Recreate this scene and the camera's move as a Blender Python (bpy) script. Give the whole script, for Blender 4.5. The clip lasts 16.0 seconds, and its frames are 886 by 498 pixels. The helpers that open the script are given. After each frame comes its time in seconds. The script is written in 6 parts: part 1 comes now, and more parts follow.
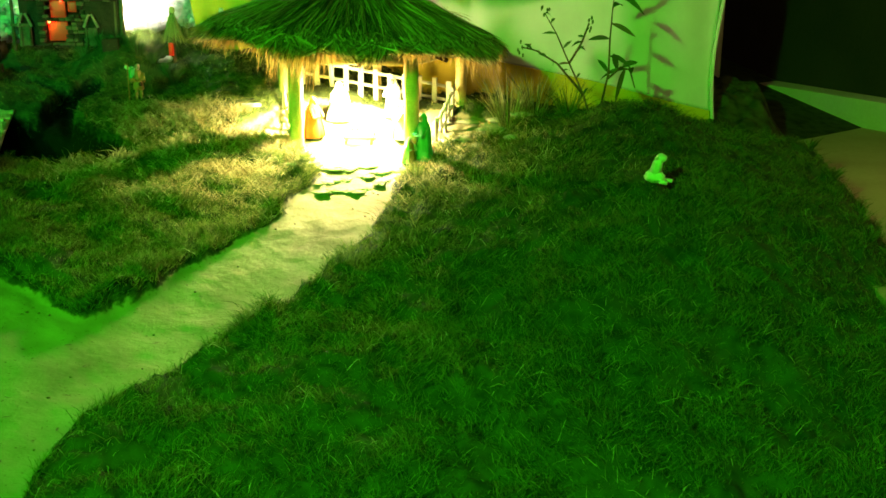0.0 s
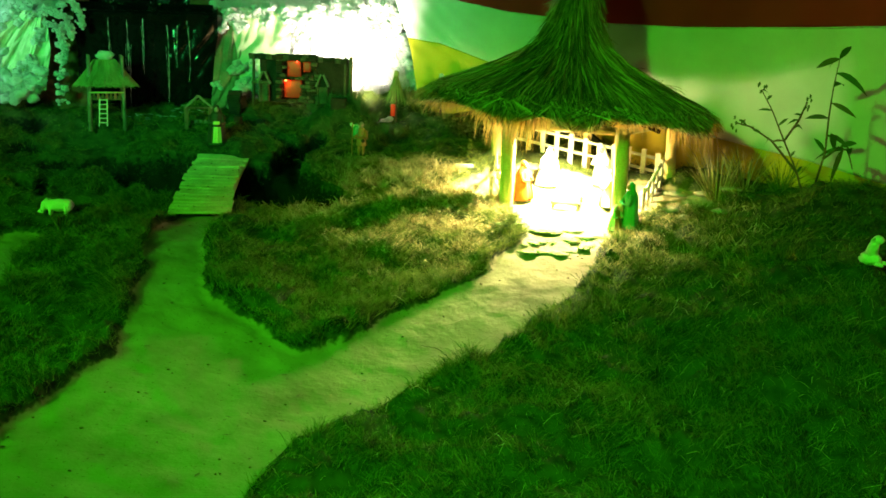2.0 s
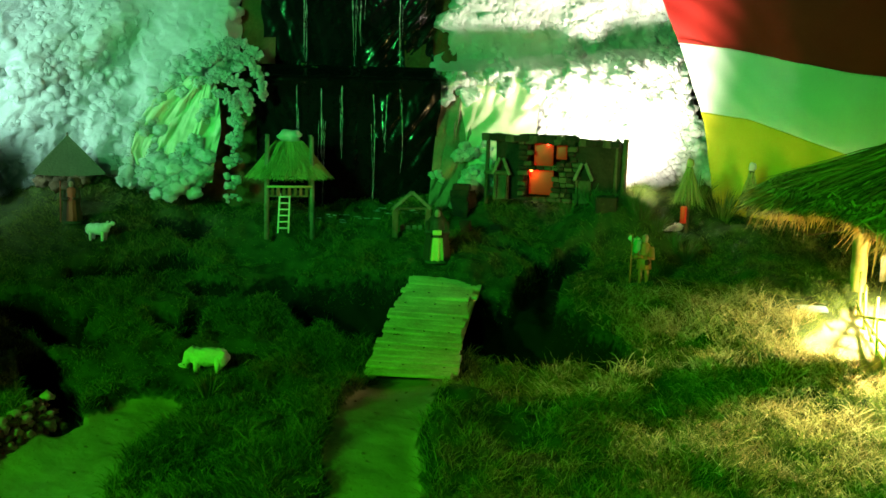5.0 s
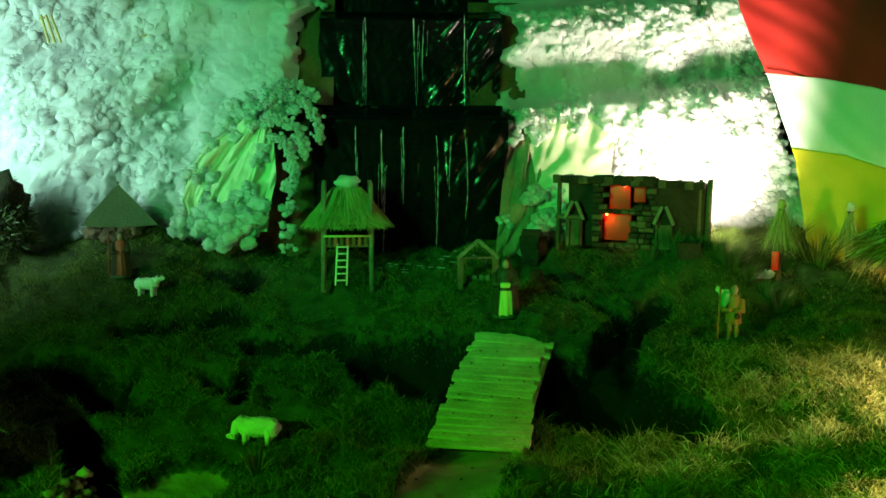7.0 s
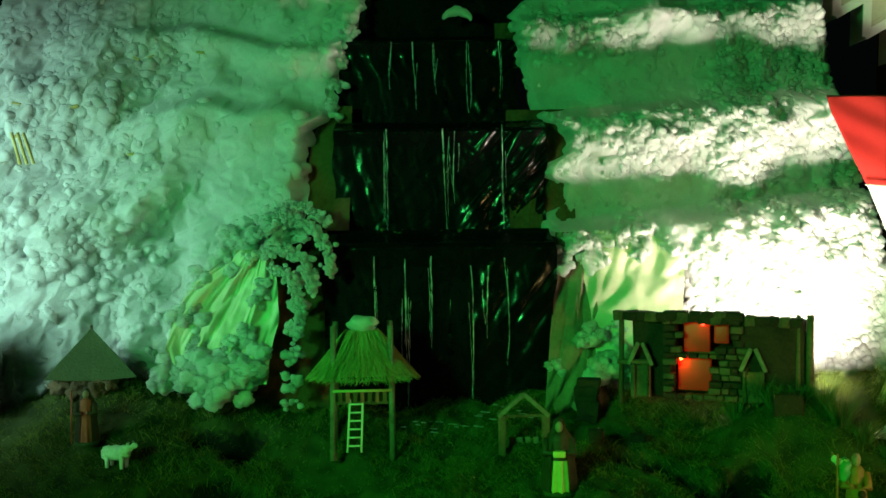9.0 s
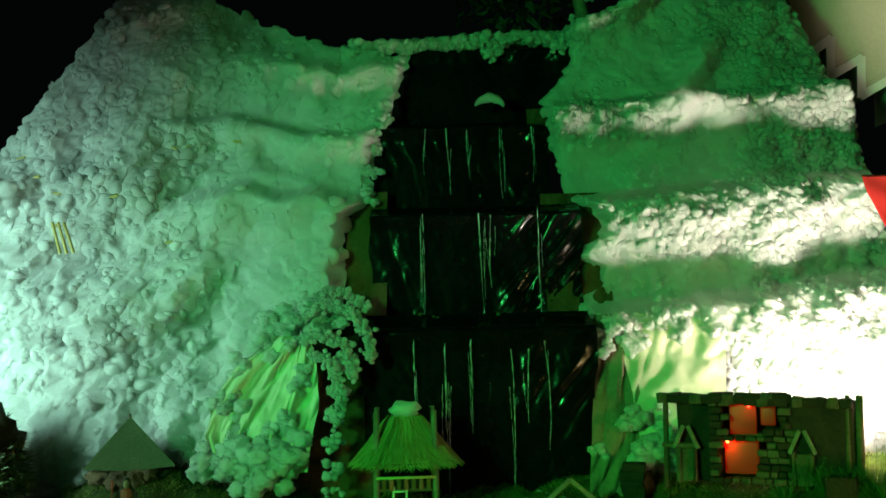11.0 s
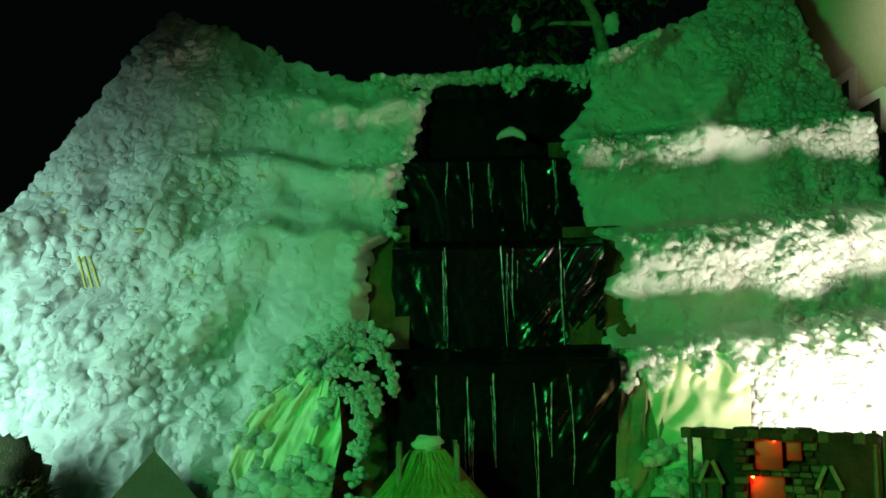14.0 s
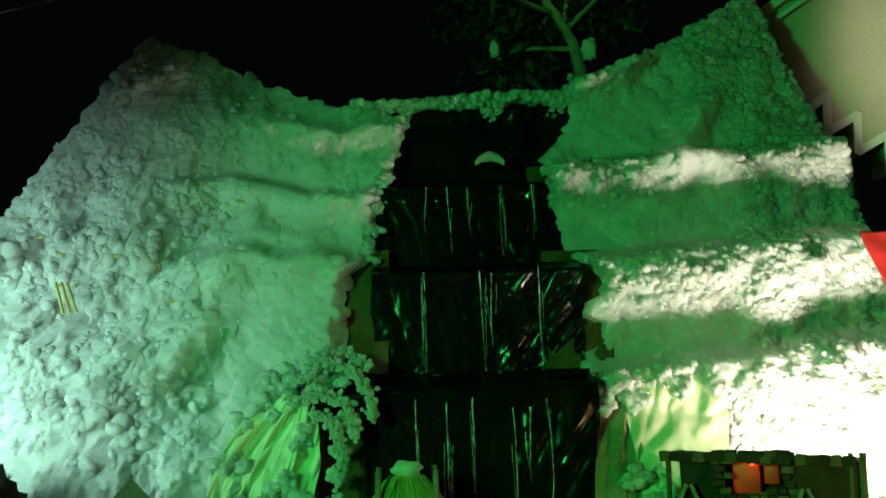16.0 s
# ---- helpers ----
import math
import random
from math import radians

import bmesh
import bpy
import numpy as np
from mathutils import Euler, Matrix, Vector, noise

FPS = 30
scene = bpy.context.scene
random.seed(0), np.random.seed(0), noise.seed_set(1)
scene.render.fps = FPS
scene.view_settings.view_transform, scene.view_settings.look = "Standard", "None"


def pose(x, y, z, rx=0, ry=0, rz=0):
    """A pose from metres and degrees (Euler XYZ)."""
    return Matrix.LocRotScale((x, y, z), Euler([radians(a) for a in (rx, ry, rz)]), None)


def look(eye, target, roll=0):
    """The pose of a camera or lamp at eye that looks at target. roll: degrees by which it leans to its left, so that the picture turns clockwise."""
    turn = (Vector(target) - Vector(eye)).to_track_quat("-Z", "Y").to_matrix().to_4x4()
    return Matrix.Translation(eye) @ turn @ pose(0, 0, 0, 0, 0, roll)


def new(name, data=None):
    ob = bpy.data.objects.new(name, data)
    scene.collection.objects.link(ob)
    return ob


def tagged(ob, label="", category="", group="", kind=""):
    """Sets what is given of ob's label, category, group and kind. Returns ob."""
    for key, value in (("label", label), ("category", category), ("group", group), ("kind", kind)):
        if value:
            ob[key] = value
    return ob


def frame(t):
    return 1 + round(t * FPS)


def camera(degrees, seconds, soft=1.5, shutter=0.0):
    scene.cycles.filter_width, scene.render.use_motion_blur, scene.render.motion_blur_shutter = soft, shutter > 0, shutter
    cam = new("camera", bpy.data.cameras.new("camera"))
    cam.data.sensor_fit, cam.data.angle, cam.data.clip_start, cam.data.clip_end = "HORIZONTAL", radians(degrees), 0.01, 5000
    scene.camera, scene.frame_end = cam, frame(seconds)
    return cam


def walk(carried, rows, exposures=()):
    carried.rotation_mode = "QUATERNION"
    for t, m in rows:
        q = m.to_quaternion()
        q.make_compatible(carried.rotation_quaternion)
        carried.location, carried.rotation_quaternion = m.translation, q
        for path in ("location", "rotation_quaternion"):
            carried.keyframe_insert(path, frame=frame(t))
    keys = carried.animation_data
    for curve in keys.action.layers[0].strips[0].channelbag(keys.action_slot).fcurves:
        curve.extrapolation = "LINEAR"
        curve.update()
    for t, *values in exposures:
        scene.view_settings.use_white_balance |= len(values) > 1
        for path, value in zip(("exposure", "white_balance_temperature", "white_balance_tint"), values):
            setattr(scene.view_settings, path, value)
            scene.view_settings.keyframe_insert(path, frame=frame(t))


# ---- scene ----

cam = camera(46.0, 16.0, soft=1.6, shutter=0.12)
# seconds, eye in metres, turn in degrees
PATH = [
    (0.0, 0.833, -1.856, 2.169, 73.31, -0.20, 5.98),
    (0.5, 0.833, -1.819, 2.117, 75.47, -1.15, 8.57),
    (1.0, 0.833, -1.809, 2.099, 76.53, -1.19, 10.72),
    (1.5, 0.790, -1.885, 2.094, 77.33, -1.35, 13.96),
    (2.0, 0.787, -2.029, 2.140, 77.07, -1.69, 17.09),
    (2.5, 0.792, -2.087, 2.158, 77.99, -2.48, 21.48),
    (3.0, 0.791, -2.077, 2.168, 78.70, -1.99, 22.74),
    (3.5, 0.751, -2.039, 2.187, 79.01, -1.42, 25.48),
    (4.0, 0.014, -0.704, 1.953, 79.43, -1.54, 27.10),
    (4.2, -0.169, -0.442, 1.978, 79.76, -1.48, 27.32),
    (6.3, -0.722, 0.492, 2.114, 81.15, -0.79, 29.20),
    (6.5, -0.727, 0.488, 2.122, 80.87, -0.42, 30.16),
    (7.0, -0.725, 0.485, 2.138, 81.99, -0.23, 31.51),
    (7.5, -0.723, 0.466, 2.148, 83.13, -0.04, 31.25),
    (8.0, -1.083, 1.189, 2.134, 83.38, 0.40, 32.64),
    (8.5, -1.172, 1.292, 2.160, 86.73, 0.17, 33.59),
    (8.7, -1.186, 1.326, 2.156, 87.66, 0.35, 33.70),
    (11.0, -1.318, 1.251, 2.143, 93.30, 1.37, 34.31),
    (11.5, -1.309, 1.238, 2.174, 96.47, 1.47, 34.63),
    (12.0, -1.291, 1.223, 2.150, 98.20, 1.41, 34.23),
    (12.5, -1.288, 1.224, 2.150, 97.92, 1.62, 34.20),
    (13.0, -1.284, 1.224, 2.160, 97.51, 1.27, 34.07),
    (13.5, -1.308, 1.214, 2.152, 94.87, 0.85, 34.51),
    (14.0, -1.312, 1.239, 2.157, 95.00, 1.39, 35.52),
    (14.5, -1.311, 1.227, 2.163, 96.33, 1.69, 35.92),
    (15.0, -1.308, 1.230, 2.168, 96.94, 2.13, 35.61),
    (15.5, -1.295, 1.233, 2.168, 96.14, 2.06, 35.23),
    (16.0, -1.296, 1.234, 2.170, 96.16, 1.68, 34.49),
]
walk(cam, [(t, pose(x, y, z, rx, ry, rz)) for t, x, y, z, rx, ry, rz in PATH],
     [(0.0, 0.4), (1.5, 0.22), (3.0, 0.0), (6.5, -0.15), (8.5, -0.42), (11.0, -0.55), (16.0, -0.55)])

# ---- night sky and lamps ----
world = bpy.data.worlds.new("night")
scene.world = world
world.use_nodes = True
world.node_tree.nodes["Background"].inputs[0].default_value = (0.010, 0.016, 0.014, 1)
world.node_tree.nodes["Background"].inputs[1].default_value = 0.12


def lamp(name, kind, place, energy, color, target=None, size=0.05, angle=90.0, blend=0.3):
    data = bpy.data.lights.new(name, kind)
    data.energy, data.color = energy, color
    if kind == "AREA":
        data.size = size
    else:
        data.shadow_soft_size = size
    if kind == "SPOT":
        data.spot_size, data.spot_blend = radians(angle), blend
    ob = new(name, data)
    ob.matrix_world = look(place, target) if target else Matrix.Translation(place)
    return ob


GREEN = (0.07, 1.0, 0.015)
lamp("green_floodlight", "SPOT", (-1.1, -2.2, 3.6), 1600, GREEN, (1.0, 2.9, 0.45), 0.10, 75, 0.9)
lamp("green_floodlight_side", "SPOT", (-3.95, -0.8, 2.4), 820, GREEN, (-3.1, 2.3, 0.4), 0.08, 72, 0.9)
lamp("green_floodlight_far", "SPOT", (-3.2, -0.4, 3.1), 1080, (0.05, 1.0, 0.18), (-3.62, 6.0, 2.60), 0.25, 50, 0.8)
lamp("hut_bulb", "SPOT", (-0.45, 4.98, 1.43), 800, (1.0, 0.80, 0.42), (-0.58, 4.86, 0.5), 0.04, 138, 0.5)
lamp("hut_bulb_glow", "POINT", (-0.47, 4.98, 1.12), 70, (1.0, 0.78, 0.36), None, 0.04)
lamp("cold_floodlight", "SPOT", (-6.2, 1.7, 2.50), 2150, (0.48, 0.98, 0.76), (-6.36, 4.45, 1.75), 0.9, 62, 1.0)
lamp("warm_floodlight", "SPOT", (-2.2, 5.88, 1.46), 450, (1.0, 0.90, 0.72), (-3.25, 6.55, 2.60), 0.16, 110, 0.7)
lamp("house_bulb", "POINT", (-2.845, 5.597, 1.545), 0.16, (1.0, 0.035, 0.01), None, 0.02)
lamp("side_hut_bulb", "SPOT", (-3.85, 1.98, 1.0), 50.0, (1.0, 0.52, 0.07), (-3.56, 1.86, 0.55), 0.02, 50, 0.4)
# unseen fill light, added to brighten the porch floor and step
lamp("porch_fill", "POINT", (4.2, 4.6, 2.6), 50, (1.0, 0.72, 0.26), None, 0.1)
lamp("facade_lamp", "SPOT", (-1.3, 6.7, 3.6), 90, (1.0, 0.9, 0.66), (-2.1, 8.1, 3.9), 0.08, 60, 0.6)

# ---- materials ----
def mat(name, colors, rough=0.8, scale=8.0, fine=60.0, bump=0.3, metal=0.0, island=0.0, spec=0.3, fine_mix=0.35, stretch=None, thin=0.0):
    """Two colours mixed by broad and fine noise in world space; island: share of random tint per loose piece."""
    m = bpy.data.materials.new(name)
    m.use_nodes = True
    nt = m.node_tree
    b = nt.nodes["Principled BSDF"]
    link = nt.links.new
    b.inputs["Roughness"].default_value = rough
    b.inputs["Metallic"].default_value = metal
    b.inputs["Specular IOR Level"].default_value = spec
    geo = nt.nodes.new("ShaderNodeNewGeometry")
    vec = geo.outputs["Position"]
    if stretch:
        mp = nt.nodes.new("ShaderNodeMapping")
        mp.inputs["Scale"].default_value = stretch
        link(vec, mp.inputs["Vector"])
        vec = mp.outputs[0]
    n1 = nt.nodes.new("ShaderNodeTexNoise")
    n1.inputs["Scale"].default_value, n1.inputs["Detail"].default_value = scale, 4
    n2 = nt.nodes.new("ShaderNodeTexNoise")
    n2.inputs["Scale"].default_value, n2.inputs["Detail"].default_value = fine, 3
    link(vec, n1.inputs["Vector"]), link(vec, n2.inputs["Vector"])
    mix = nt.nodes.new("ShaderNodeMix")
    mix.data_type = "FLOAT"
    mix.inputs[0].default_value = fine_mix
    link(n1.outputs["Fac"], mix.inputs[2]), link(n2.outputs["Fac"], mix.inputs[3])
    fac = mix.outputs[0]
    if island:
        mi = nt.nodes.new("ShaderNodeMix")
        mi.data_type = "FLOAT"
        mi.inputs[0].default_value = island
        link(fac, mi.inputs[2]), link(geo.outputs["Random Per Island"], mi.inputs[3])
        fac = mi.outputs[0]
    ramp = nt.nodes.new("ShaderNodeValToRGB")
    e = ramp.color_ramp.elements
    lo, hi = (0.02, 0.98) if island > 0.5 else (0.34, 0.66)
    e[0].position, e[1].position = lo, hi
    e[0].color, e[1].color = (*colors[0], 1), (*colors[-1], 1)
    for i, c in enumerate(colors[1:-1], 1):
        el = e.new(lo + (hi - lo) * i / (len(colors) - 1))
        el.color = (*c, 1)
    link(fac, ramp.inputs[0]), link(ramp.outputs[0], b.inputs["Base Color"])
    if thin:
        back = nt.nodes.new("ShaderNodeBsdfTranslucent")
        both = nt.nodes.new("ShaderNodeMixShader")
        both.inputs[0].default_value = thin
        link(ramp.outputs[0], back.inputs[0]), link(b.outputs[0], both.inputs[1]), link(back.outputs[0], both.inputs[2])
        link(both.outputs[0], nt.nodes["Material Output"].inputs[0])
    if bump:
        bp = nt.nodes.new("ShaderNodeBump")
        bp.inputs["Strength"].default_value, bp.inputs["Distance"].default_value = bump, 0.01
        link(n2.outputs["Fac"], bp.inputs["Height"]), link(bp.outputs[0], b.inputs["Normal"])
    return m


def glow(name, color, strength):
    m = bpy.data.materials.new(name)
    m.use_nodes = True
    b = m.node_tree.nodes["Principled BSDF"]
    b.inputs["Base Color"].default_value = (*color, 1)
    b.inputs["Emission Color"].default_value = (*color, 1)
    b.inputs["Emission Strength"].default_value = strength
    return m


SOIL = mat("soil", [(0.012, 0.016, 0.006), (0.05, 0.045, 0.02)], 0.95, 14, 90, 0.8)


def ground_material():
    """Sand, mossy turf and the stream liner's black, which also darkens gullies and lane edges, blended by the ground's
    own turf and bed layers.
    """
    m = bpy.data.materials.new("sand_and_turf")
    m.use_nodes = True
    nt = m.node_tree
    link = nt.links.new
    b = nt.nodes["Principled BSDF"]
    b.inputs["Roughness"].default_value, b.inputs["Specular IOR Level"].default_value = 0.95, 0.15
    geo = nt.nodes.new("ShaderNodeNewGeometry")

    def tex(scale, detail=4):
        n = nt.nodes.new("ShaderNodeTexNoise")
        n.inputs["Scale"].default_value, n.inputs["Detail"].default_value = scale, detail
        link(geo.outputs["Position"], n.inputs["Vector"])
        return n.outputs["Fac"]

    def ramp(fac, *stops):
        r = nt.nodes.new("ShaderNodeValToRGB")
        e = r.color_ramp.elements
        e[0].position, e[0].color = stops[0][0], (*stops[0][1], 1)
        e[1].position, e[1].color = stops[-1][0], (*stops[-1][1], 1)
        for p, c in stops[1:-1]:
            e.new(p).color = (*c, 1)
        link(fac, r.inputs[0])
        return r.outputs[0]

    def math_node(op, a, c):
        n = nt.nodes.new("ShaderNodeMath")
        n.operation = op
        link(a, n.inputs[0])
        if isinstance(c, float):
            n.inputs[1].default_value = c
        else:
            link(c, n.inputs[1])
        return n.outputs[0]

    def blend(fac, a, c):
        n = nt.nodes.new("ShaderNodeMix")
        n.data_type = "RGBA"
        link(fac, n.inputs[0]), link(a, n.inputs[6]), link(c, n.inputs[7])
        return n.outputs[2]

    def layer(name):
        n = nt.nodes.new("ShaderNodeAttribute")
        n.attribute_name = name
        edge = math_node("ADD", n.outputs["Fac"], math_node("MULTIPLY", math_node("SUBTRACT", tex(38, 3), 0.5), 0.9))
        r = nt.nodes.new("ShaderNodeMapRange")
        r.inputs[1].default_value, r.inputs[2].default_value = 0.35, 0.65
        link(edge, r.inputs[0])
        return r.outputs[0]

    sand = ramp(tex(4), (0.3, (0.17, 0.14, 0.07)), (0.5, (0.23, 0.195, 0.10)), (0.72, (0.29, 0.25, 0.14)))
    specks = ramp(tex(75, 2), (0.26, (0.45, 0.4, 0.3)), (0.34, (1, 1, 1)), (1.0, (1, 1, 1)))
    mul = nt.nodes.new("ShaderNodeMix")
    mul.data_type, mul.blend_type = "RGBA", "MULTIPLY"
    mul.inputs[0].default_value = 1.0
    link(sand, mul.inputs[6]), link(specks, mul.inputs[7])
    turf = ramp(tex(11), (0.32, (0.012, 0.020, 0.005)), (0.5, (0.035, 0.050, 0.012)), (0.7, (0.050, 0.072, 0.018)))
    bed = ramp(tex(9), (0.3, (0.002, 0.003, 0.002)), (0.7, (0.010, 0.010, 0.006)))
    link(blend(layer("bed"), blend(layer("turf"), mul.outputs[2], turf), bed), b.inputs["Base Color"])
    bump_node = nt.nodes.new("ShaderNodeBump")
    bump_node.inputs["Strength"].default_value, bump_node.inputs["Distance"].default_value = 0.45, 0.012
    link(math_node("ADD", tex(30), math_node("MULTIPLY", tex(110), 0.25)), bump_node.inputs["Height"])
    link(bump_node.outputs[0], b.inputs["Normal"])
    return m


GROUND = ground_material()
DRYGRASS = mat("dry_grass", [(0.16, 0.13, 0.04), (0.40, 0.33, 0.13), (0.58, 0.50, 0.25)], 0.7, 3.5, 30, 0, island=0.5, spec=0.08, thin=0.35)
GRASS = mat("grass", [(0.03, 0.06, 0.008), (0.085, 0.13, 0.02), (0.14, 0.19, 0.035), (0.22, 0.24, 0.055)], 0.7, 3.5, 30, 0, island=0.42, spec=0.08, thin=0.35)
STRAW = mat("straw", [(0.035, 0.03, 0.010), (0.22, 0.19, 0.065), (0.74, 0.65, 0.28)], 0.42, 6, 40, 0, island=0.75, spec=0.5, thin=0.35)
FRINGE = mat("straw_fringe", [(0.30, 0.21, 0.06), (0.62, 0.46, 0.14)], 0.75, 6, 40, 0, island=0.6, thin=0.75)
REED = mat("fresh_reed", [(0.16, 0.19, 0.05), (0.44, 0.44, 0.14)], 0.6, 6, 40, 0, island=0.6)
BAMBOO = mat("bamboo", [(0.38, 0.30, 0.08), (0.58, 0.48, 0.17)], 0.45, 6, 60, 0.15)
PLANK = mat("plank_wood", [(0.34, 0.29, 0.12), (0.60, 0.52, 0.24)], 0.8, 9, 70, 0.5, stretch=(1, 1, 3))
WOOD = mat("brown_wood", [(0.05, 0.03, 0.015), (0.16, 0.10, 0.05)], 0.8, 10, 60, 0.4)
STONE = mat("stone", [(0.16, 0.14, 0.10), (0.34, 0.30, 0.22)], 0.9, 9, 60, 0.6, island=0.4)
DARKSTONE = mat("dark_stone", [(0.020, 0.010, 0.006), (0.052, 0.026, 0.015)], 0.9, 14, 70, 0.7)
HOUSESTONE = mat("house_stone", [(0.06, 0.034, 0.020), (0.15, 0.090, 0.050)], 0.9, 14, 70, 0.7)
MUD = mat("mud_wall", [(0.05, 0.028, 0.015), (0.11, 0.065, 0.035)], 0.95, 8, 60, 0.5)
FLUFF = mat("cotton_wadding", [(0.72, 0.73, 0.71), (0.90, 0.90, 0.88)], 1.0, 5, 150, 0.55, spec=0.0, thin=0.5)
for _m in (FLUFF,):
    _b = _m.node_tree.nodes["Principled BSDF"]
    _b.inputs["Subsurface Weight"].default_value = 0.8
    _b.inputs["Subsurface Radius"].default_value = (1.0, 1.0, 1.0)
    _b.inputs["Subsurface Scale"].default_value = 0.09
YELLOW_STRAW = mat("yellow_straw", [(0.40, 0.28, 0.05), (0.66, 0.50, 0.12)], 0.7, 6, 40, 0, island=0.6)
PLASTIC = mat("black_plastic", [(0.002, 0.002, 0.002), (0.006, 0.006, 0.006)], 0.17, 5, 30, 0.06, spec=0.16)
TARP = mat("yellow_sheet", [(0.58, 0.52, 0.36), (0.76, 0.70, 0.52)], 0.45, 4, 22, 0.25, spec=0.4)
DRAPE = mat("tan_drape", [(0.16, 0.12, 0.07), (0.27, 0.21, 0.13)], 0.85, 5, 50, 0.3)
CARD = mat("brown_card", [(0.07, 0.032, 0.010), (0.15, 0.08, 0.028)], 0.9, 5, 50, 0.3)
RED = mat("red_cloth", [(0.34, 0.008, 0.007), (0.44, 0.016, 0.012)], 0.85, 3, 160, 0.15)
WHITE = mat("white_cloth", [(0.54, 0.55, 0.52), (0.66, 0.66, 0.62)], 0.85, 3, 160, 0.15)
YELLOW = mat("yellow_cloth", [(0.48, 0.36, 0.012), (0.60, 0.45, 0.03)], 0.85, 3, 160, 0.15)
PLASTER = mat("cream_plaster", [(0.40, 0.37, 0.27), (0.50, 0.46, 0.34)], 0.85, 2, 40, 0.2)
TRIM = mat("white_trim", [(0.66, 0.66, 0.60), (0.76, 0.76, 0.70)], 0.7, 2, 40, 0.1)
DARKWALL = mat("dark_wall", [(0.02, 0.013, 0.008), (0.035, 0.022, 0.014)], 0.8, 2, 30, 0.2)
PAVING = mat("paving", [(0.30, 0.24, 0.13), (0.40, 0.32, 0.18)], 0.7, 2, 40, 0.2)
CANVAS = mat("green_canvas", [(0.035, 0.06, 0.02), (0.065, 0.10, 0.034)], 0.85, 5, 90, 0.3)
# tree crown's leaf tone: shade of the unlit crown put into the colour
SHADELEAF = mat("shade_leaf", [(0.006, 0.012, 0.004), (0.022, 0.034, 0.010)], 0.5, 6, 40, 0, island=0.6)
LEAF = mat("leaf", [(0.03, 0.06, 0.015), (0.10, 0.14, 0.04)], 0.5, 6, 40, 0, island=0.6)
DRYLEAF = mat("dry_leaf", [(0.10, 0.06, 0.03), (0.22, 0.13, 0.07)], 0.7, 6, 40, 0, island=0.5)
BLUE_GREY = mat("blue_grey_slab", [(0.16, 0.25, 0.27), (0.24, 0.35, 0.36)], 0.6, 8, 60, 0.2)
BARK = mat("bark", [(0.12, 0.09, 0.06), (0.26, 0.21, 0.14)], 0.9, 12, 60, 0.5)
WOOL = mat("painted_wool", [(0.58, 0.58, 0.50), (0.78, 0.78, 0.70)], 0.7, 20, 80, 0.5)
WATER = mat("falling_water", [(0.12, 0.13, 0.13), (0.60, 0.63, 0.63)], 0.25, 22, 60, 0.2, spec=0.6)
FOAM = mat("water_foam", [(0.08, 0.09, 0.09), (0.34, 0.37, 0.36)], 0.3, 20, 80, 0.4, spec=0.6)
POND = mat("pond_water", [(0.020, 0.075, 0.026), (0.030, 0.105, 0.036)], 0.08, 3, 12, 0.15, spec=0.6)
MOSS = mat("moss", [(0.02, 0.04, 0.012), (0.06, 0.09, 0.03)], 0.95, 20, 90, 0.6)
LIGHT_MOSS = mat("light_moss", [(0.10, 0.15, 0.03), (0.24, 0.30, 0.09)], 0.95, 20, 90, 0.6)
ROBE_YELLOW = mat("yellow_robe", [(0.52, 0.46, 0.10), (0.64, 0.58, 0.16)], 0.5, 12, 50, 0.1)
ROBE_ORANGE = mat("orange_robe", [(0.66, 0.13, 0.015), (0.76, 0.18, 0.02)], 0.5, 12, 50, 0.1)
ROBE_BLUE = mat("blue_robe", [(0.10, 0.28, 0.62), (0.16, 0.36, 0.72)], 0.5, 12, 50, 0.1)
ROBE_GREEN = mat("green_robe", [(0.015, 0.22, 0.06), (0.03, 0.32, 0.09)], 0.45, 12, 50, 0.1)
ROBE_RED = mat("red_robe", [(0.32, 0.05, 0.03), (0.44, 0.09, 0.05)], 0.5, 12, 50, 0.1)
ROBE_TAN = mat("tan_tunic", [(0.24, 0.10, 0.02), (0.34, 0.16, 0.04)], 0.5, 12, 50, 0.1)
CLOAK = mat("brown_cloak", [(0.025, 0.018, 0.008), (0.06, 0.045, 0.018)], 0.6, 12, 50, 0.1)
SKIN = mat("painted_skin", [(0.26, 0.17, 0.10), (0.36, 0.24, 0.15)], 0.5, 12, 50, 0.1)
PALE = mat("pale_paint", [(0.60, 0.62, 0.44), (0.74, 0.74, 0.56)], 0.5, 12, 50, 0.1)
GLOW_RED = glow("red_bulb", (1.0, 0.05, 0.02), 9)
GLOW_ORANGE = glow("orange_bulb", (1.0, 0.42, 0.08), 8)
RED_FILM = glow("red_film", (0.9, 0.012, 0.004), 0.09)
BULB = glow("white_bulb", (1.0, 0.85, 0.55), 30)
GREEN_BULB = glow("green_bulb", (0.25, 1.0, 0.2), 12)


# ---- building helpers ----
rng = np.random.default_rng(7)


def lattice(ix, iy, seed):
    h = (ix * 374761393 + iy * 668265263 + seed * 974711) & 0xFFFFFFFF
    h = ((h ^ (h >> 13)) * 1274126177) & 0xFFFFFFFF
    return ((h ^ (h >> 16)) & 0xFFFF) / 65535.0


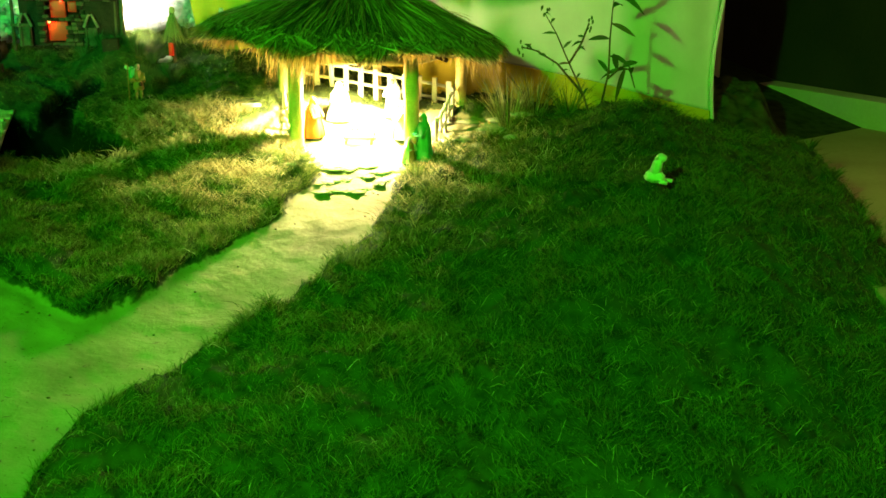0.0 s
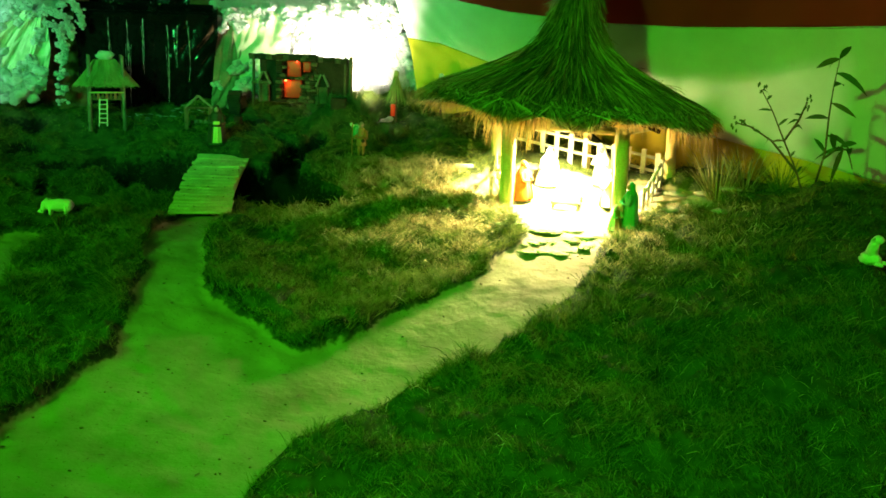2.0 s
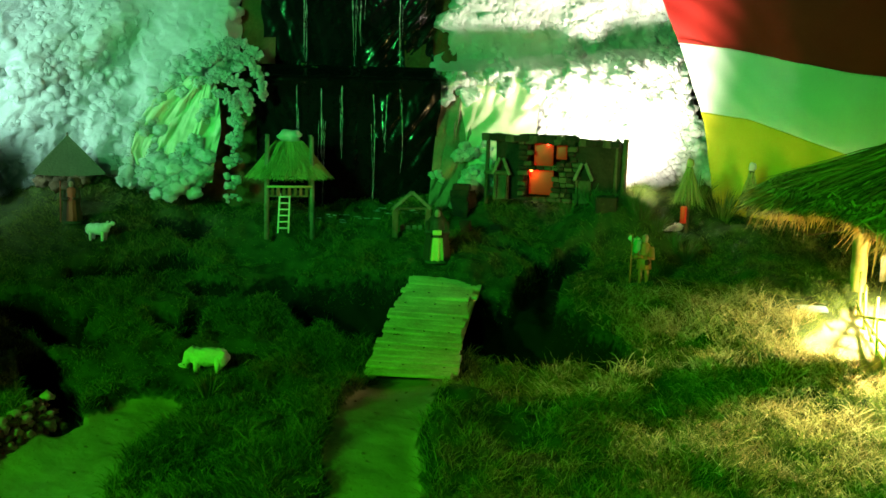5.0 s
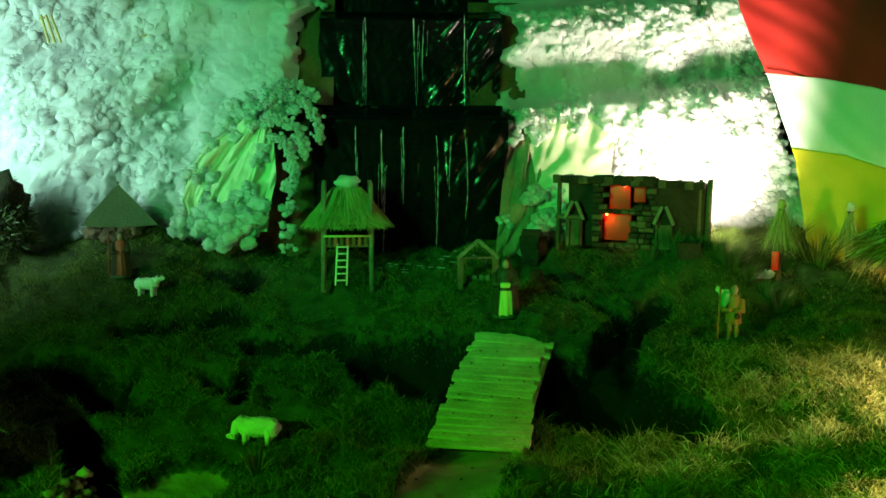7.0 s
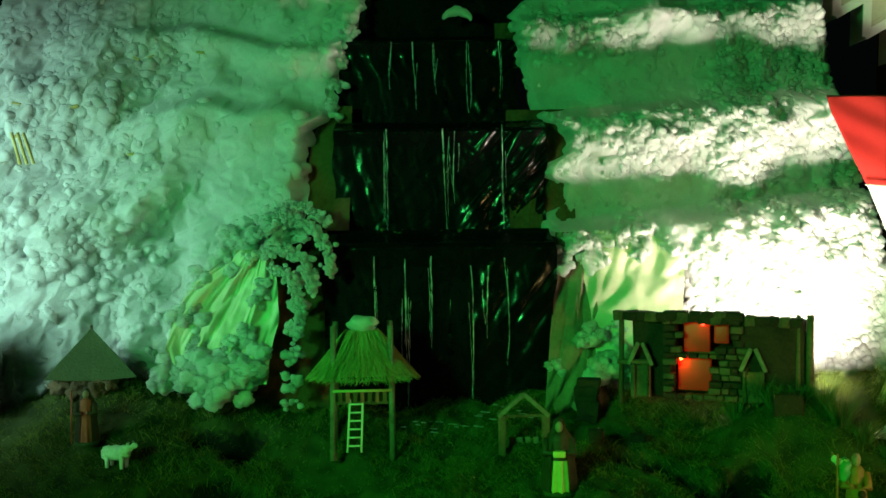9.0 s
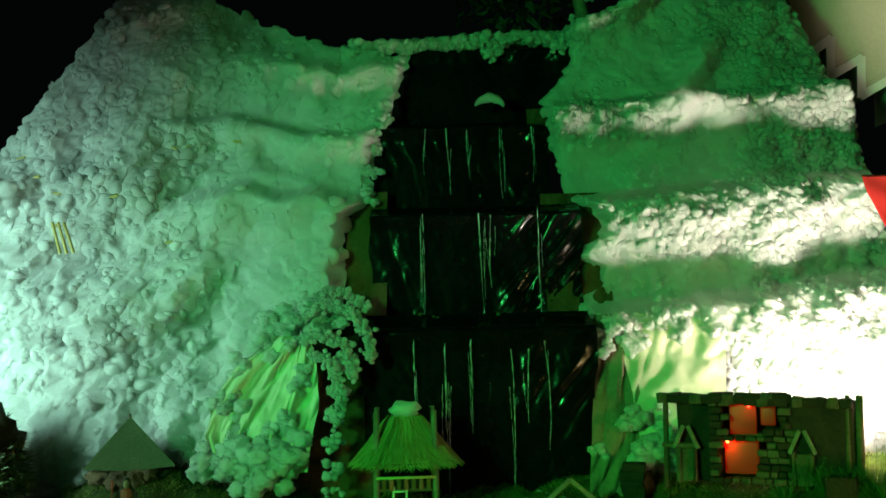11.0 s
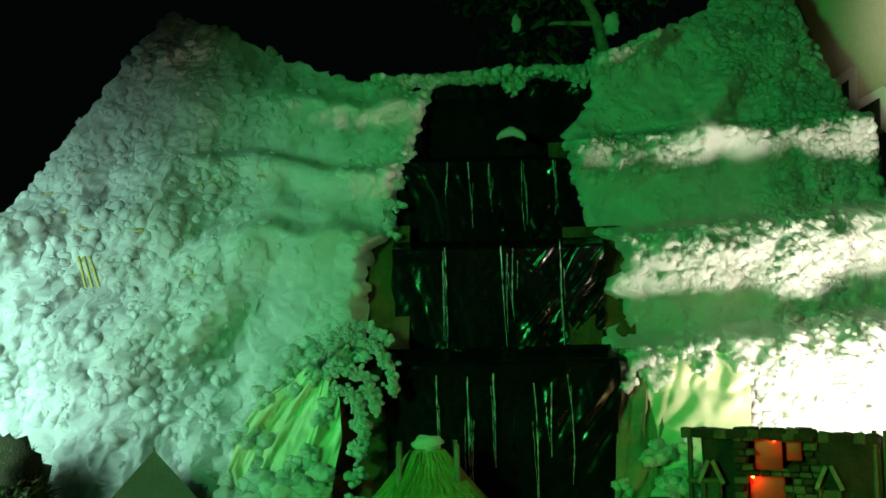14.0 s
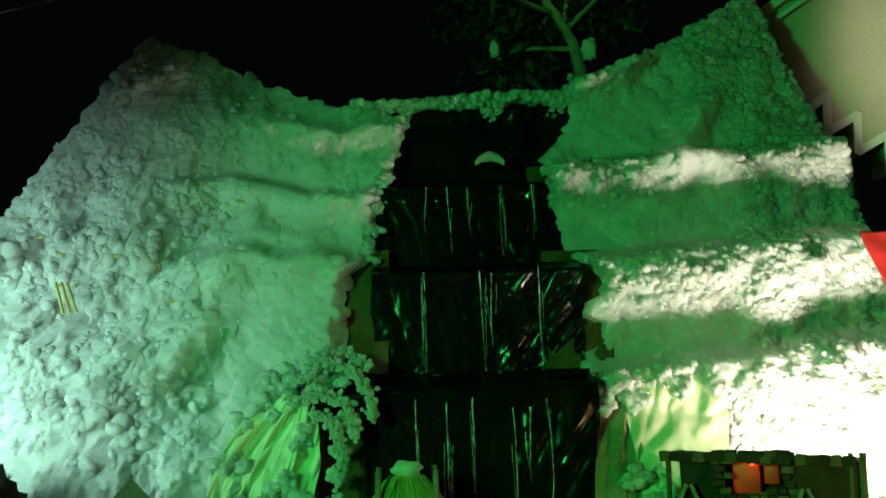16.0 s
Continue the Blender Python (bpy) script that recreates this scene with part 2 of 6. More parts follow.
def vnoise(x, y, seed=0):
    """Smooth value noise, -1 to 1."""
    x, y = np.asarray(x, float), np.asarray(y, float)
    ix, iy = np.floor(x).astype(np.int64), np.floor(y).astype(np.int64)
    fx, fy = x - ix, y - iy
    fx, fy = fx * fx * (3 - 2 * fx), fy * fy * (3 - 2 * fy)
    a = lattice(ix, iy, seed) * (1 - fx) + lattice(ix + 1, iy, seed) * fx
    b = lattice(ix, iy + 1, seed) * (1 - fx) + lattice(ix + 1, iy + 1, seed) * fx
    return (a * (1 - fy) + b * fy) * 2 - 1


def fbm(x, y, seed=0, octaves=3):
    return sum(vnoise(x * 2 ** k, y * 2 ** k, seed + k) / 2 ** k for k in range(octaves))


def puffs(x, y, seed=0):
    """Round cells: 1 on a puff's crown, 0 in the creases between puffs."""
    ix, iy = np.floor(x).astype(np.int64), np.floor(y).astype(np.int64)
    best = np.full(np.shape(x), 9.0)
    for dx in (-1, 0, 1):
        for dy in (-1, 0, 1):
            cx = ix + dx + lattice(ix + dx, iy + dy, seed)
            cy = iy + dy + lattice(ix + dx, iy + dy, seed + 5)
            best = np.minimum(best, (x - cx) ** 2 + (y - cy) ** 2)
    return np.sqrt(np.clip(1 - best / 0.9, 0, 1))


def smooth(a, b, x):
    s = np.clip((x - a) / (b - a), 0, 1)
    return s * s * (3 - 2 * s)


def corridor(x, y, pts):
    """Signed distance to a lane of points (x, y, half width): below 0 inside."""
    best = np.full(np.shape(x), 99.0)
    for (ax, ay, aw), (bx, by, bw) in zip(pts, pts[1:]):
        dx, dy = bx - ax, by - ay
        s = np.clip(((x - ax) * dx + (y - ay) * dy) / (dx * dx + dy * dy), 0, 1)
        best = np.minimum(best, np.hypot(x - ax - s * dx, y - ay - s * dy) - (aw + s * (bw - aw)))
    return best


def solid(name, verts, faces, materials, parent=None, label="", indices=None, flat=False):
    me = bpy.data.meshes.new(name)
    me.from_pydata(np.asarray(verts, float).tolist(), [], np.asarray(faces).tolist() if isinstance(faces, np.ndarray) else faces)
    for m in materials if isinstance(materials, (list, tuple)) else [materials]:
        me.materials.append(m)
    if indices is not None:
        me.polygons.foreach_set("material_index", np.asarray(indices, np.int32))
    if not flat:
        me.polygons.foreach_set("use_smooth", np.ones(len(me.polygons), bool))
    me.update()
    ob = new(name, me)
    if parent is not None:
        ob.parent = parent
    if label:
        ob["label"] = label
    return ob


def part(name, bm, material, parent=None, label="", flat=False):
    """One bmesh as one mesh object under a thing or a part."""
    me = bpy.data.meshes.new(name)
    bm.to_mesh(me)
    bm.free()
    for m in material if isinstance(material, (list, tuple)) else [material]:
        me.materials.append(m)
    if not flat:
        me.polygons.foreach_set("use_smooth", np.ones(len(me.polygons), bool))
    ob = new(name, me)
    if parent is not None:
        ob.parent = parent
    if label:
        ob["label"] = label
    return ob


def thing(name, place, turn=0.0, label="", category="", group="", kind=""):
    ob = new(name)
    ob.empty_display_size = 0.05
    ob.matrix_world = pose(*place, 0, 0, turn)
    return tagged(ob, label, category, group, kind)


def grid_faces(nu, nv):
    i, j = np.meshgrid(np.arange(nu - 1), np.arange(nv - 1), indexing="ij")
    a = (i * nv + j).ravel()
    return np.stack([a, a + nv, a + nv + 1, a + 1], 1)


def box(bm, sx, sy, sz, at=(0, 0, 0), turn=None, bevel=0.0, wobble=0.0, seed=0):
    """A box of that size about the place at, edges bevelled, corners a little uneven."""
    r = bmesh.ops.create_cube(bm, size=1.0)
    vs = r["verts"]
    rnd = random.Random(seed)
    for v in vs:
        v.co = Vector((v.co.x * sx, v.co.y * sy, v.co.z * sz)) + Vector([rnd.uniform(-wobble, wobble) for _ in range(3)])
    if bevel:
        es = list({e for v in vs for e in v.link_edges})
        out = bmesh.ops.bevel(bm, geom=es, offset=bevel, segments=2, affect="EDGES", profile=0.6)
        vs = list({v for f in out["faces"] for v in f.verts} | {v for v in vs if v.is_valid})
    m = Matrix.Translation(at) @ (turn.to_4x4() if turn is not None else Matrix())
    for v in vs:
        v.co = m @ v.co
    return vs


def tube(bm, points, radii, sides=8, cap=True, seed=0, rough=0.0):
    """A tapering rod through the points."""
    pts = [Vector(p) for p in points]
    rnd = random.Random(seed)
    rings = []
    for i, p in enumerate(pts):
        way = (pts[min(i + 1, len(pts) - 1)] - pts[max(i - 1, 0)]).normalized()
        a = way.cross(Vector((0.31, 0.9, 0.2))).normalized()
        b = way.cross(a)
        rings.append([bm.verts.new(p + (a * math.cos(k) + b * math.sin(k)) * radii[i] * (1 + rnd.uniform(-rough, rough)))
                      for k in [2 * math.pi * s / sides for s in range(sides)]])
    for r0, r1 in zip(rings, rings[1:]):
        for s in range(sides):
            bm.faces.new((r0[s], r0[(s + 1) % sides], r1[(s + 1) % sides], r1[s]))
    if cap:
        bm.faces.new(rings[0][::-1]), bm.faces.new(rings[-1])
    return rings


def lathe(bm, profile, sides=20, at=(0, 0, 0), squash=1.0, folds=0, depth=0.0, mat_index=0, lean=(0, 0), gap=0.0):
    """A turned form: (radius, height) pairs; folds: pleats round it that fade upwards."""
    rings = []
    top = profile[-1][1]
    for r, z in profile:
        ring = []
        for s in range(sides):
            k = 2 * math.pi * s / sides
            rr = r * (1 + depth * math.cos(folds * k) * (1 - z / top)) if folds else r
            ring.append(bm.verts.new((at[0] + rr * math.cos(k) + lean[0] * z, at[1] + rr * squash * math.sin(k) + lean[1] * z, at[2] + z)))
        rings.append(ring)
    made = []
    for r0, r1 in zip(rings, rings[1:]):
        for s in range(sides):
            k = 2 * math.pi * (s + 0.5) / sides
            if gap and abs(k - 1.5 * math.pi) < gap:
                continue
            made.append(bm.faces.new((r0[s], r0[(s + 1) % sides], r1[(s + 1) % sides], r1[s])))
    if not gap:
        made.append(bm.faces.new(rings[0][::-1]))
    made.append(bm.faces.new(rings[-1]))
    for f in made:
        f.material_index = mat_index
    return made


def blob(bm, at, radii, seed=0, rough=0.15, detail=2, mat_index=0, turn=None):
    """A lumpy rounded mass."""
    r = bmesh.ops.create_icosphere(bm, subdivisions=detail, radius=1.0)
    for v in r["verts"]:
        k = 1 + rough * noise.noise(v.co * 2.1 + Vector((seed * 3.7, seed * 1.3, 0)))
        if detail > 2:
            k += 0.40 * rough * noise.noise(v.co * 4.3 + Vector((0, seed * 2.9, seed))) + 0.14 * rough * noise.noise(v.co * 9 + Vector((seed, 0, seed)))
        co = Vector((v.co.x * radii[0] * k, v.co.y * radii[1] * k, v.co.z * radii[2] * k))
        v.co = (turn @ co if turn is not None else co) + Vector(at)
    for f in {f for v in r["verts"] for f in v.link_faces}:
        f.material_index = mat_index
    return r["verts"]


def blades(name, roots, tips, widths, material, sag=0.25, parent=None, label="", seed=3):
    """Many thin bent blades from root to tip, as one mesh: two quads' worth of triangles each."""
    r = np.random.default_rng(seed)
    n = len(roots)
    way = tips - roots
    side = np.cross(way, r.normal(size=(n, 3)))
    side /= np.linalg.norm(side, axis=1)[:, None] + 1e-9
    side *= widths[:, None] * 0.5
    mid = roots + way * 0.55
    mid[:, 2] += sag * np.linalg.norm(way, axis=1) * 0.5
    v = np.stack([roots - side, roots + side, mid + side * 0.8, mid - side * 0.8, tips], 1).reshape(-1, 3)
    k = np.arange(n)[:, None] * 5
    quads = k + np.array([[0, 1, 2, 3]])
    tris = k + np.array([[3, 2, 4]])
    me = bpy.data.meshes.new(name)
    me.vertices.add(len(v))
    me.vertices.foreach_set("co", v.ravel().astype(np.float32))
    loops = np.concatenate([quads.ravel(), tris.ravel()]).astype(np.int32)
    me.loops.add(len(loops))
    me.loops.foreach_set("vertex_index", loops)
    me.polygons.add(2 * n)
    me.polygons.foreach_set("loop_start", np.concatenate([np.arange(n) * 4, 4 * n + np.arange(n) * 3]).astype(np.int32))
    me.update(calc_edges=True)
    me.validate()
    me.materials.append(material)
    ob = new(name, me)
    if parent is not None:
        ob.parent = parent
    if label:
        ob["label"] = label
    return ob


# ---- ground: sand lanes, turf, stream bed ----
def bump(x, y, cx, cy, sx, sy):
    return np.exp(-((x - cx) / sx) ** 2 - ((y - cy) / sy) ** 2)


def slope(x, y):
    """The lie of the land."""
    z = -0.05 + 0.2 * y - 0.07 * x
    z = z + 0.30 * bump(x, y, 1.5, 3.6, 0.85, 1.5) + 0.14 * bump(x, y, 1.4, 4.95, 0.5, 0.45) - 0.15 * bump(x, y, -0.9, 2.7, 0.8, 1.2)
    z = z - 0.12 * bump(x, y, -2.6, 4.05, 0.6, 0.45) + 0.16 * bump(x, y, -5.0, 4.3, 0.9, 0.7)
    z = z - 0.12 * bump(x, y, -2.0, 5.5, 0.45, 0.4) - 0.2 * bump(x, y, 2.3, 6.3, 0.9, 0.8) - 0.1 * bump(x, y, -0.5, 4.9, 0.8, 0.7)
    z = z - 0.26 * smooth(5.35, 5.85, y) * smooth(-0.7, -0.1, x) * (1 - smooth(1.0, 1.5, x)) - 0.12 * smooth(5.35, 5.85, y) * smooth(1.0, 1.5, x)
    z = z - 0.15 * bump(x, y, -3.35, 3.42, 0.55, 0.50) - 0.06 * bump(x, y, -3.0, 3.9, 0.45, 0.22) - 0.05 * bump(x, y, -2.2, 4.15, 0.3, 0.2) + 0.06 * bump(x, y, -3.92, 4.8, 0.3, 0.25) + 0.14 * bump(x, y, -5.0, 4.25, 0.4, 0.4)
    z = z + 0.23 * bump(x, y, -2.33, 5.62, 0.30, 0.14) + 0.28 * bump(x, y, -5.80, 3.78, 0.36, 0.32) + 0.14 * bump(x, y, -5.95, 4.28, 0.48, 0.28) + 0.05 * bump(x, y, -1.40, 3.2, 0.45, 0.5) + 0.05 * bump(x, y, -1.35, 4.42, 0.22, 0.16)
    z = z - 0.11 * bump(x, y, -3.5, 2.75, 0.32, 0.5) - 0.12 * bump(x, y, -4.0, 3.2, 0.32, 0.26)
    return z


LANES = [
    [(-0.42, 4.75, 0.45), (-0.30, 4.3, 0.26), (-0.38, 3.6, 0.26), (-0.74, 2.94, 0.32), (-1.03, 2.40, 0.26), (-1.58, 1.85, 0.53), (-1.6, 0.9, 0.6), (-1.6, 0.2, 0.6)],
    [(-1.67, 2.18, 0.46), (-2.10, 2.62, 0.17), (-2.42, 3.2, 0.17), (-2.62, 3.7, 0.15), (-2.68, 4.0, 0.15)],
    [(-3.6, 0.9, 0.45), (-3.36, 1.8, 0.36), (-3.30, 2.2, 0.40), (-3.43, 2.55, 0.29), (-3.52, 2.85, 0.20), (-3.50, 3.17, 0.17)],
    [(-1.0, 4.85, 0.16), (-0.75, 5.0, 0.42), (-0.1, 5.05, 0.42), (0.35, 5.05, 0.2)],
]
STREAM = [(-1.80, 4.38, 0.08), (-2.1, 4.48, 0.12), (-2.5, 4.52, 0.24), (-2.85, 4.42, 0.32), (-3.15, 4.40, 0.26), (-3.40, 4.34, 0.20), (-3.62, 4.32, 0.10)]
POOL = [(-4.12, 3.20, 0.08), (-3.94, 3.10, 0.15), (-3.78, 2.98, 0.12)]
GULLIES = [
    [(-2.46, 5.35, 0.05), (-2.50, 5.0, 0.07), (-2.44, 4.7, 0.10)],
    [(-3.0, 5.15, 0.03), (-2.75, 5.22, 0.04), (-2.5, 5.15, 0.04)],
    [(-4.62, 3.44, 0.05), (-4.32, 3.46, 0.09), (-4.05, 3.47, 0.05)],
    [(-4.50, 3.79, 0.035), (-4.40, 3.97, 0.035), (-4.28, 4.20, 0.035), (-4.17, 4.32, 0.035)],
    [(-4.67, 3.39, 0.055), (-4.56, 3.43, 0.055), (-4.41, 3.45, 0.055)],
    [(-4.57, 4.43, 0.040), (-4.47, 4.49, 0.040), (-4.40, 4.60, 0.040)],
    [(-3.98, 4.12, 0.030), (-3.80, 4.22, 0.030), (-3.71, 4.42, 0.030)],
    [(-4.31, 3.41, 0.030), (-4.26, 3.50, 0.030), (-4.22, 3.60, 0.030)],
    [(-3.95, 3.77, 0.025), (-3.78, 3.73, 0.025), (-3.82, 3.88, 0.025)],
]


def lanes(x, y):
    d = np.full(np.shape(x), 99.0)
    for lane in LANES:
        d = np.minimum(d, corridor(x, y, lane))
    return d + 0.045 * fbm(x * 3.1, y * 3.1, 11) + 0.012 * vnoise(x * 22, y * 22, 14)


def stream(x, y):
    return np.minimum(corridor(x, y, STREAM), corridor(x, y, POOL) + 0.02) + 0.04 * fbm(x * 4, y * 4, 21)


def gullies(x, y):
    d = np.full(np.shape(x), 99.0)
    for g in GULLIES:
        d = np.minimum(d, corridor(x, y, g))
    return d - 0.018 + 0.03 * fbm(x * 6, y * 6, 31)


def ground_z(x, y):
    x, y = np.asarray(x, float), np.asarray(y, float)
    sand = lanes(x, y)
    turf = smooth(-0.015, 0.055, sand)
    bank = np.exp(-(np.maximum(sand, 0) / 0.35) ** 2)
    z = slope(x, y) + turf * (0.055 * bank - 0.01 + 0.030 * fbm(x * 2.2, y * 2.2, 41) + 0.028 * fbm(x * 6, y * 6, 45) + 0.018 * fbm(x * 17, y * 17, 48))
    z = z + (1 - turf) * (0.007 * fbm(x * 9, y * 9, 51) - 0.012 - 0.014 * np.clip(vnoise(x * 8, y * 8, 53) - 0.45, 0, 1) - 0.010 * np.clip(vnoise(x * 19, y * 19, 55) - 0.5, 0, 1))
    z = z - 0.07 * smooth(3.7, 4.1, y) * (1 - smooth(4.45, 4.9, y)) * (1 - smooth(-1.9, -1.2, x)) * turf
    z = z + 0.06 * smooth(6.0, 6.5, 0.83 * y - 0.5577 * x) * (1 - smooth(-2.2, -1.4, x))
    z = z - 0.30 * (1 - smooth(-0.02, 0.025, stream(x, y))) - 0.17 * (1 - smooth(-0.02, 0.03, gullies(x, y)))
    rim = smooth(2.50, 2.85, x + 0.08 * fbm(x * 3, y * 3, 61))  
    return z - rim * (z - 0.46)


def height(x, y):
    return float(ground_z(np.array([x]), np.array([y]))[0])


def build_ground():
    step = 0.02
    gx, gy = np.arange(-7.6, 3.3, step), np.arange(-0.4, 7.2, step)
    x, y = np.meshgrid(gx, gy, indexing="ij")
    z = ground_z(x, y)
    edge = smooth(0.0, 0.5, y + 0.4)
    z = -0.1 + (z + 0.1) * edge
    v = np.stack([x, y, z], -1).reshape(-1, 3)
    f = grid_faces(len(gx), len(gy))
    # one sheet out to the horizon: a far skirt joined to the rim
    n = len(v)
    x0, x1, y0, y1 = gx[0], gx[-1], gy[0], gy[-1]
    ring = [0, (len(gx) - 1) * len(gy), len(gx) * len(gy) - 1, len(gy) - 1]
    far = np.array([[-400, -400, -0.1], [400, -400, -0.1], [400, 400, -0.1], [-400, 400, -0.1]])
    v = np.concatenate([v, far])
    skirt = [[ring[k], ring[(k + 1) % 4], n + (k + 1) % 4, n + k][::-1] for k in range(4)]
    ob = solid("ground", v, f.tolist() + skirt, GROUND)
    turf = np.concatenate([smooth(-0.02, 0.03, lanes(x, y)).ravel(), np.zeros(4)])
    # bed: full in stream and gullies, partial in a narrow band along lane edges
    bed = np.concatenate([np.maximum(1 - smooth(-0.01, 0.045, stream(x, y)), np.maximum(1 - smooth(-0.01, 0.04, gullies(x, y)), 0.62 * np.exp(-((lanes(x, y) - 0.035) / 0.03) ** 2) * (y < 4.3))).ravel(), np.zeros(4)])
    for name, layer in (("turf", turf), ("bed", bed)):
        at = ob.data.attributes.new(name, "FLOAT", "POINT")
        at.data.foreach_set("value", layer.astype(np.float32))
    return tagged(ob, "pale sand lanes between dark mossy turf banks", "ground", kind="structure")


def build_grass():
    for name, x0, x1, y0, y1, count, length, lab in (
        ("grass", -1.5, 2.9, 0.3, 3.4, 170000, 0.052, "short matted grass with dry straw blades on the near bank"),
        ("grass", -1.2, 2.9, 3.4, 6.4, 120000, 0.052, "matted grass on the mound beside the thatched shelter"),
        ("grass", -3.3, -0.4, 2.3, 4.6, 130000, 0.054, "tufted grass island between the sand lanes"),
        ("grass", -4.6, -1.8, 0.5, 3.1, 80000, 0.058, "shaggy grass bank beside the sand lane"),
        ("grass", -3.6, -1.0, 4.2, 6.5, 190000, 0.027, "short dark grass round the stream"),
        ("grass", -7.5, -3.2, 2.9, 6.0, 300000, 0.030, "short dark grass on the upper terraces"),
    ):
        r = np.random.default_rng(int(count + x0 * 10))
        x, y = r.uniform(x0, x1, count), r.uniform(y0, y1, count)
        keep = (lanes(x, y) > 0.015) & (stream(x, y) > 0.0) & (gullies(x, y) > -0.005) & (x < 2.85)
        clump = fbm(x * 5, y * 5, 71) + 0.5 * vnoise(x * 14, y * 14, 75)
        keep &= r.uniform(-1.6, 0.5, count) < clump
        x, y, clump = x[keep], y[keep], clump[keep]
        root = np.stack([x, y, ground_z(x, y) - 0.004], 1)
        size = length * r.uniform(0.45, 1.25, len(x)) * np.clip(1 + 0.6 * clump, 0.35, 1.8)
        lean = r.normal(size=(len(x), 2)) * 0.55 + 0.4 * np.stack([vnoise(x * 6, y * 6, 81), vnoise(x * 6, y * 6, 85)], 1)
        tip = root + np.stack([lean[:, 0] * size, lean[:, 1] * size, size * r.uniform(0.35, 0.9, len(x))], 1)
        ob = blades(name, root, tip, r.uniform(0.0014, 0.0032, len(x)) * (0.75 if length < 0.03 else 1.0), GRASS, 0.3, seed=count)
        tagged(ob, lab, "grass", "turf", "stuff")


def dry_blades(name, x0, x1, y0, y1, count, length, seed, thin_out, label):
    """Longer dry blades among the green; thin_out: a place and the two distances over which they thin out."""
    r = np.random.default_rng(seed)
    x, y = r.uniform(x0, x1, count), r.uniform(y0, y1, count)
    cx, cy, near, far = thin_out
    keep = (lanes(x, y) > 0.03) & (stream(x, y) > 0.02) & (gullies(x, y) > 0.0)
    clump = fbm(x * 6, y * 6, 171)
    keep &= r.uniform(0, 1, count) < (1 - smooth(near, far, np.hypot(x - cx, y - cy))) * np.clip(0.55 + 0.6 * clump, 0.05, 1)
    x, y, clump = x[keep], y[keep], clump[keep]
    root = np.stack([x, y, ground_z(x, y) + 0.004], 1)
    size = length * r.uniform(0.4, 1.2, len(x)) * np.clip(1 + 0.5 * clump, 0.5, 1.6)
    lean = r.normal(size=(len(x), 2)) * 0.75
    tip = root + np.stack([lean[:, 0] * size, lean[:, 1] * size, size * r.uniform(0.4, 0.95, len(x))], 1)
    tagged(blades(name, root, tip, r.uniform(0.0014, 0.003, len(x)), DRYGRASS, 0.3, seed=seed), label, "grass", "turf", "stuff")


build_ground()
build_grass()
# dry blades round the shelter; their pale colour also stands for its warm light
dry_blades("dry_grass", -2.3, -0.7, 3.6, 5.0, 46000, 0.060, 301, (-0.85, 4.75, 0.8, 1.75), "dry grass on the bank, paler where the shelter's light falls")
dry_blades("dry_grass", -0.3, 1.2, 3.2, 5.2, 22000, 0.060, 302, (0.15, 4.45, 0.2, 0.95), "dry grass on the mound, paler where the shelter's light falls")
dry_blades("dry_grass", -1.2, 2.6, 0.6, 4.6, 9000, 0.050, 303, (0.6, 2.4, 1.2, 2.6), "scattered dry blades in the near bank")


# ---- snowy mountain of cotton wadding, with the waterfall ----
ALONG, BACK, FOOT = Vector((0.83, 0.5577, 0)), Vector((-0.5577, 0.83, 0)), Vector((-3.9, 5.4, 0))
LEAN = 0.42


def slope_depth(z):
    """How far the mountain's face lies behind its foot line."""
    return -0.018 + LEAN * (z - 1.5)


def on_face(u, z, out):
    """World places on the face: u along it, z up, out towards the front."""
    d = slope_depth(z) - out
    return np.stack([FOOT.x + ALONG.x * u + BACK.x * d, FOOT.y + ALONG.y * u + BACK.y * d, z], -1)


def crest(u):
    """The sagging upper rim between the two peaks."""
    left = 4.10 - 0.50 * smooth(-1.9, -0.55, u) ** 0.75 * np.ones_like(u)
    mid = 3.61 + 0.04 * (u + 0.4)
    right = 3.66 + 0.64 * np.clip((u - 0.5) / 1.15, 0, 1) ** 1.25
    return np.where(u < -0.4, left, np.where(u < 0.5, mid, right))


def left_rim(z):
    return np.interp(z, [1.2, 2.0, 2.66, 3.49, 4.1], [-3.75, -3.15, -2.72, -2.25, -1.92])


def right_rim(z):
    return np.interp(z, [1.2, 1.5, 1.9, 2.06, 3.16, 4.3], [2.26, 2.22, 2.10, 2.06, 1.94, 1.66])


def ridge(z, at, lip, below, above):
    """A bulge that swells over the height below its lip and falls back above it."""
    return lip * np.where(z < at, smooth(at - below, at, z), 1 - smooth(at, at + above, z))


def bare(u, z):
    """How thickly the torn cotton lies: thin in the smooth folds, full on the bulges."""
    hollow = np.exp(-((u + 0.98) / 0.36) ** 2 - ((z - 2.72) / 0.55) ** 2)
    left = 1 - 0.85 * np.clip(1.25 * hollow, 0, 1) - 0.45 * smooth(3.0, 3.6, z) * smooth(-1.9, -1.2, u)
    k = u - 0.5
    right = 0.22 + 0 * u
    for at, below in ((2.06 + 0.10 * k, 0.7), (2.62 + 0.08 * k, 0.27), (3.15 + 0.05 * k, 0.15)):
        right = np.maximum(right, smooth(at - below - 0.06, at - below + 0.04, z) * (1 - smooth(at, at + 0.06, z)))
    right = np.maximum(right, 0.9 * smooth(1.15, 1.4, u))
    right = np.maximum(right, 0.8 * np.exp(-((k - 0.3) / 0.35) ** 2 - ((z - 3.75) / 0.16) ** 2))
    return np.clip(np.where(u < 0, left, right), 0.15, 1)


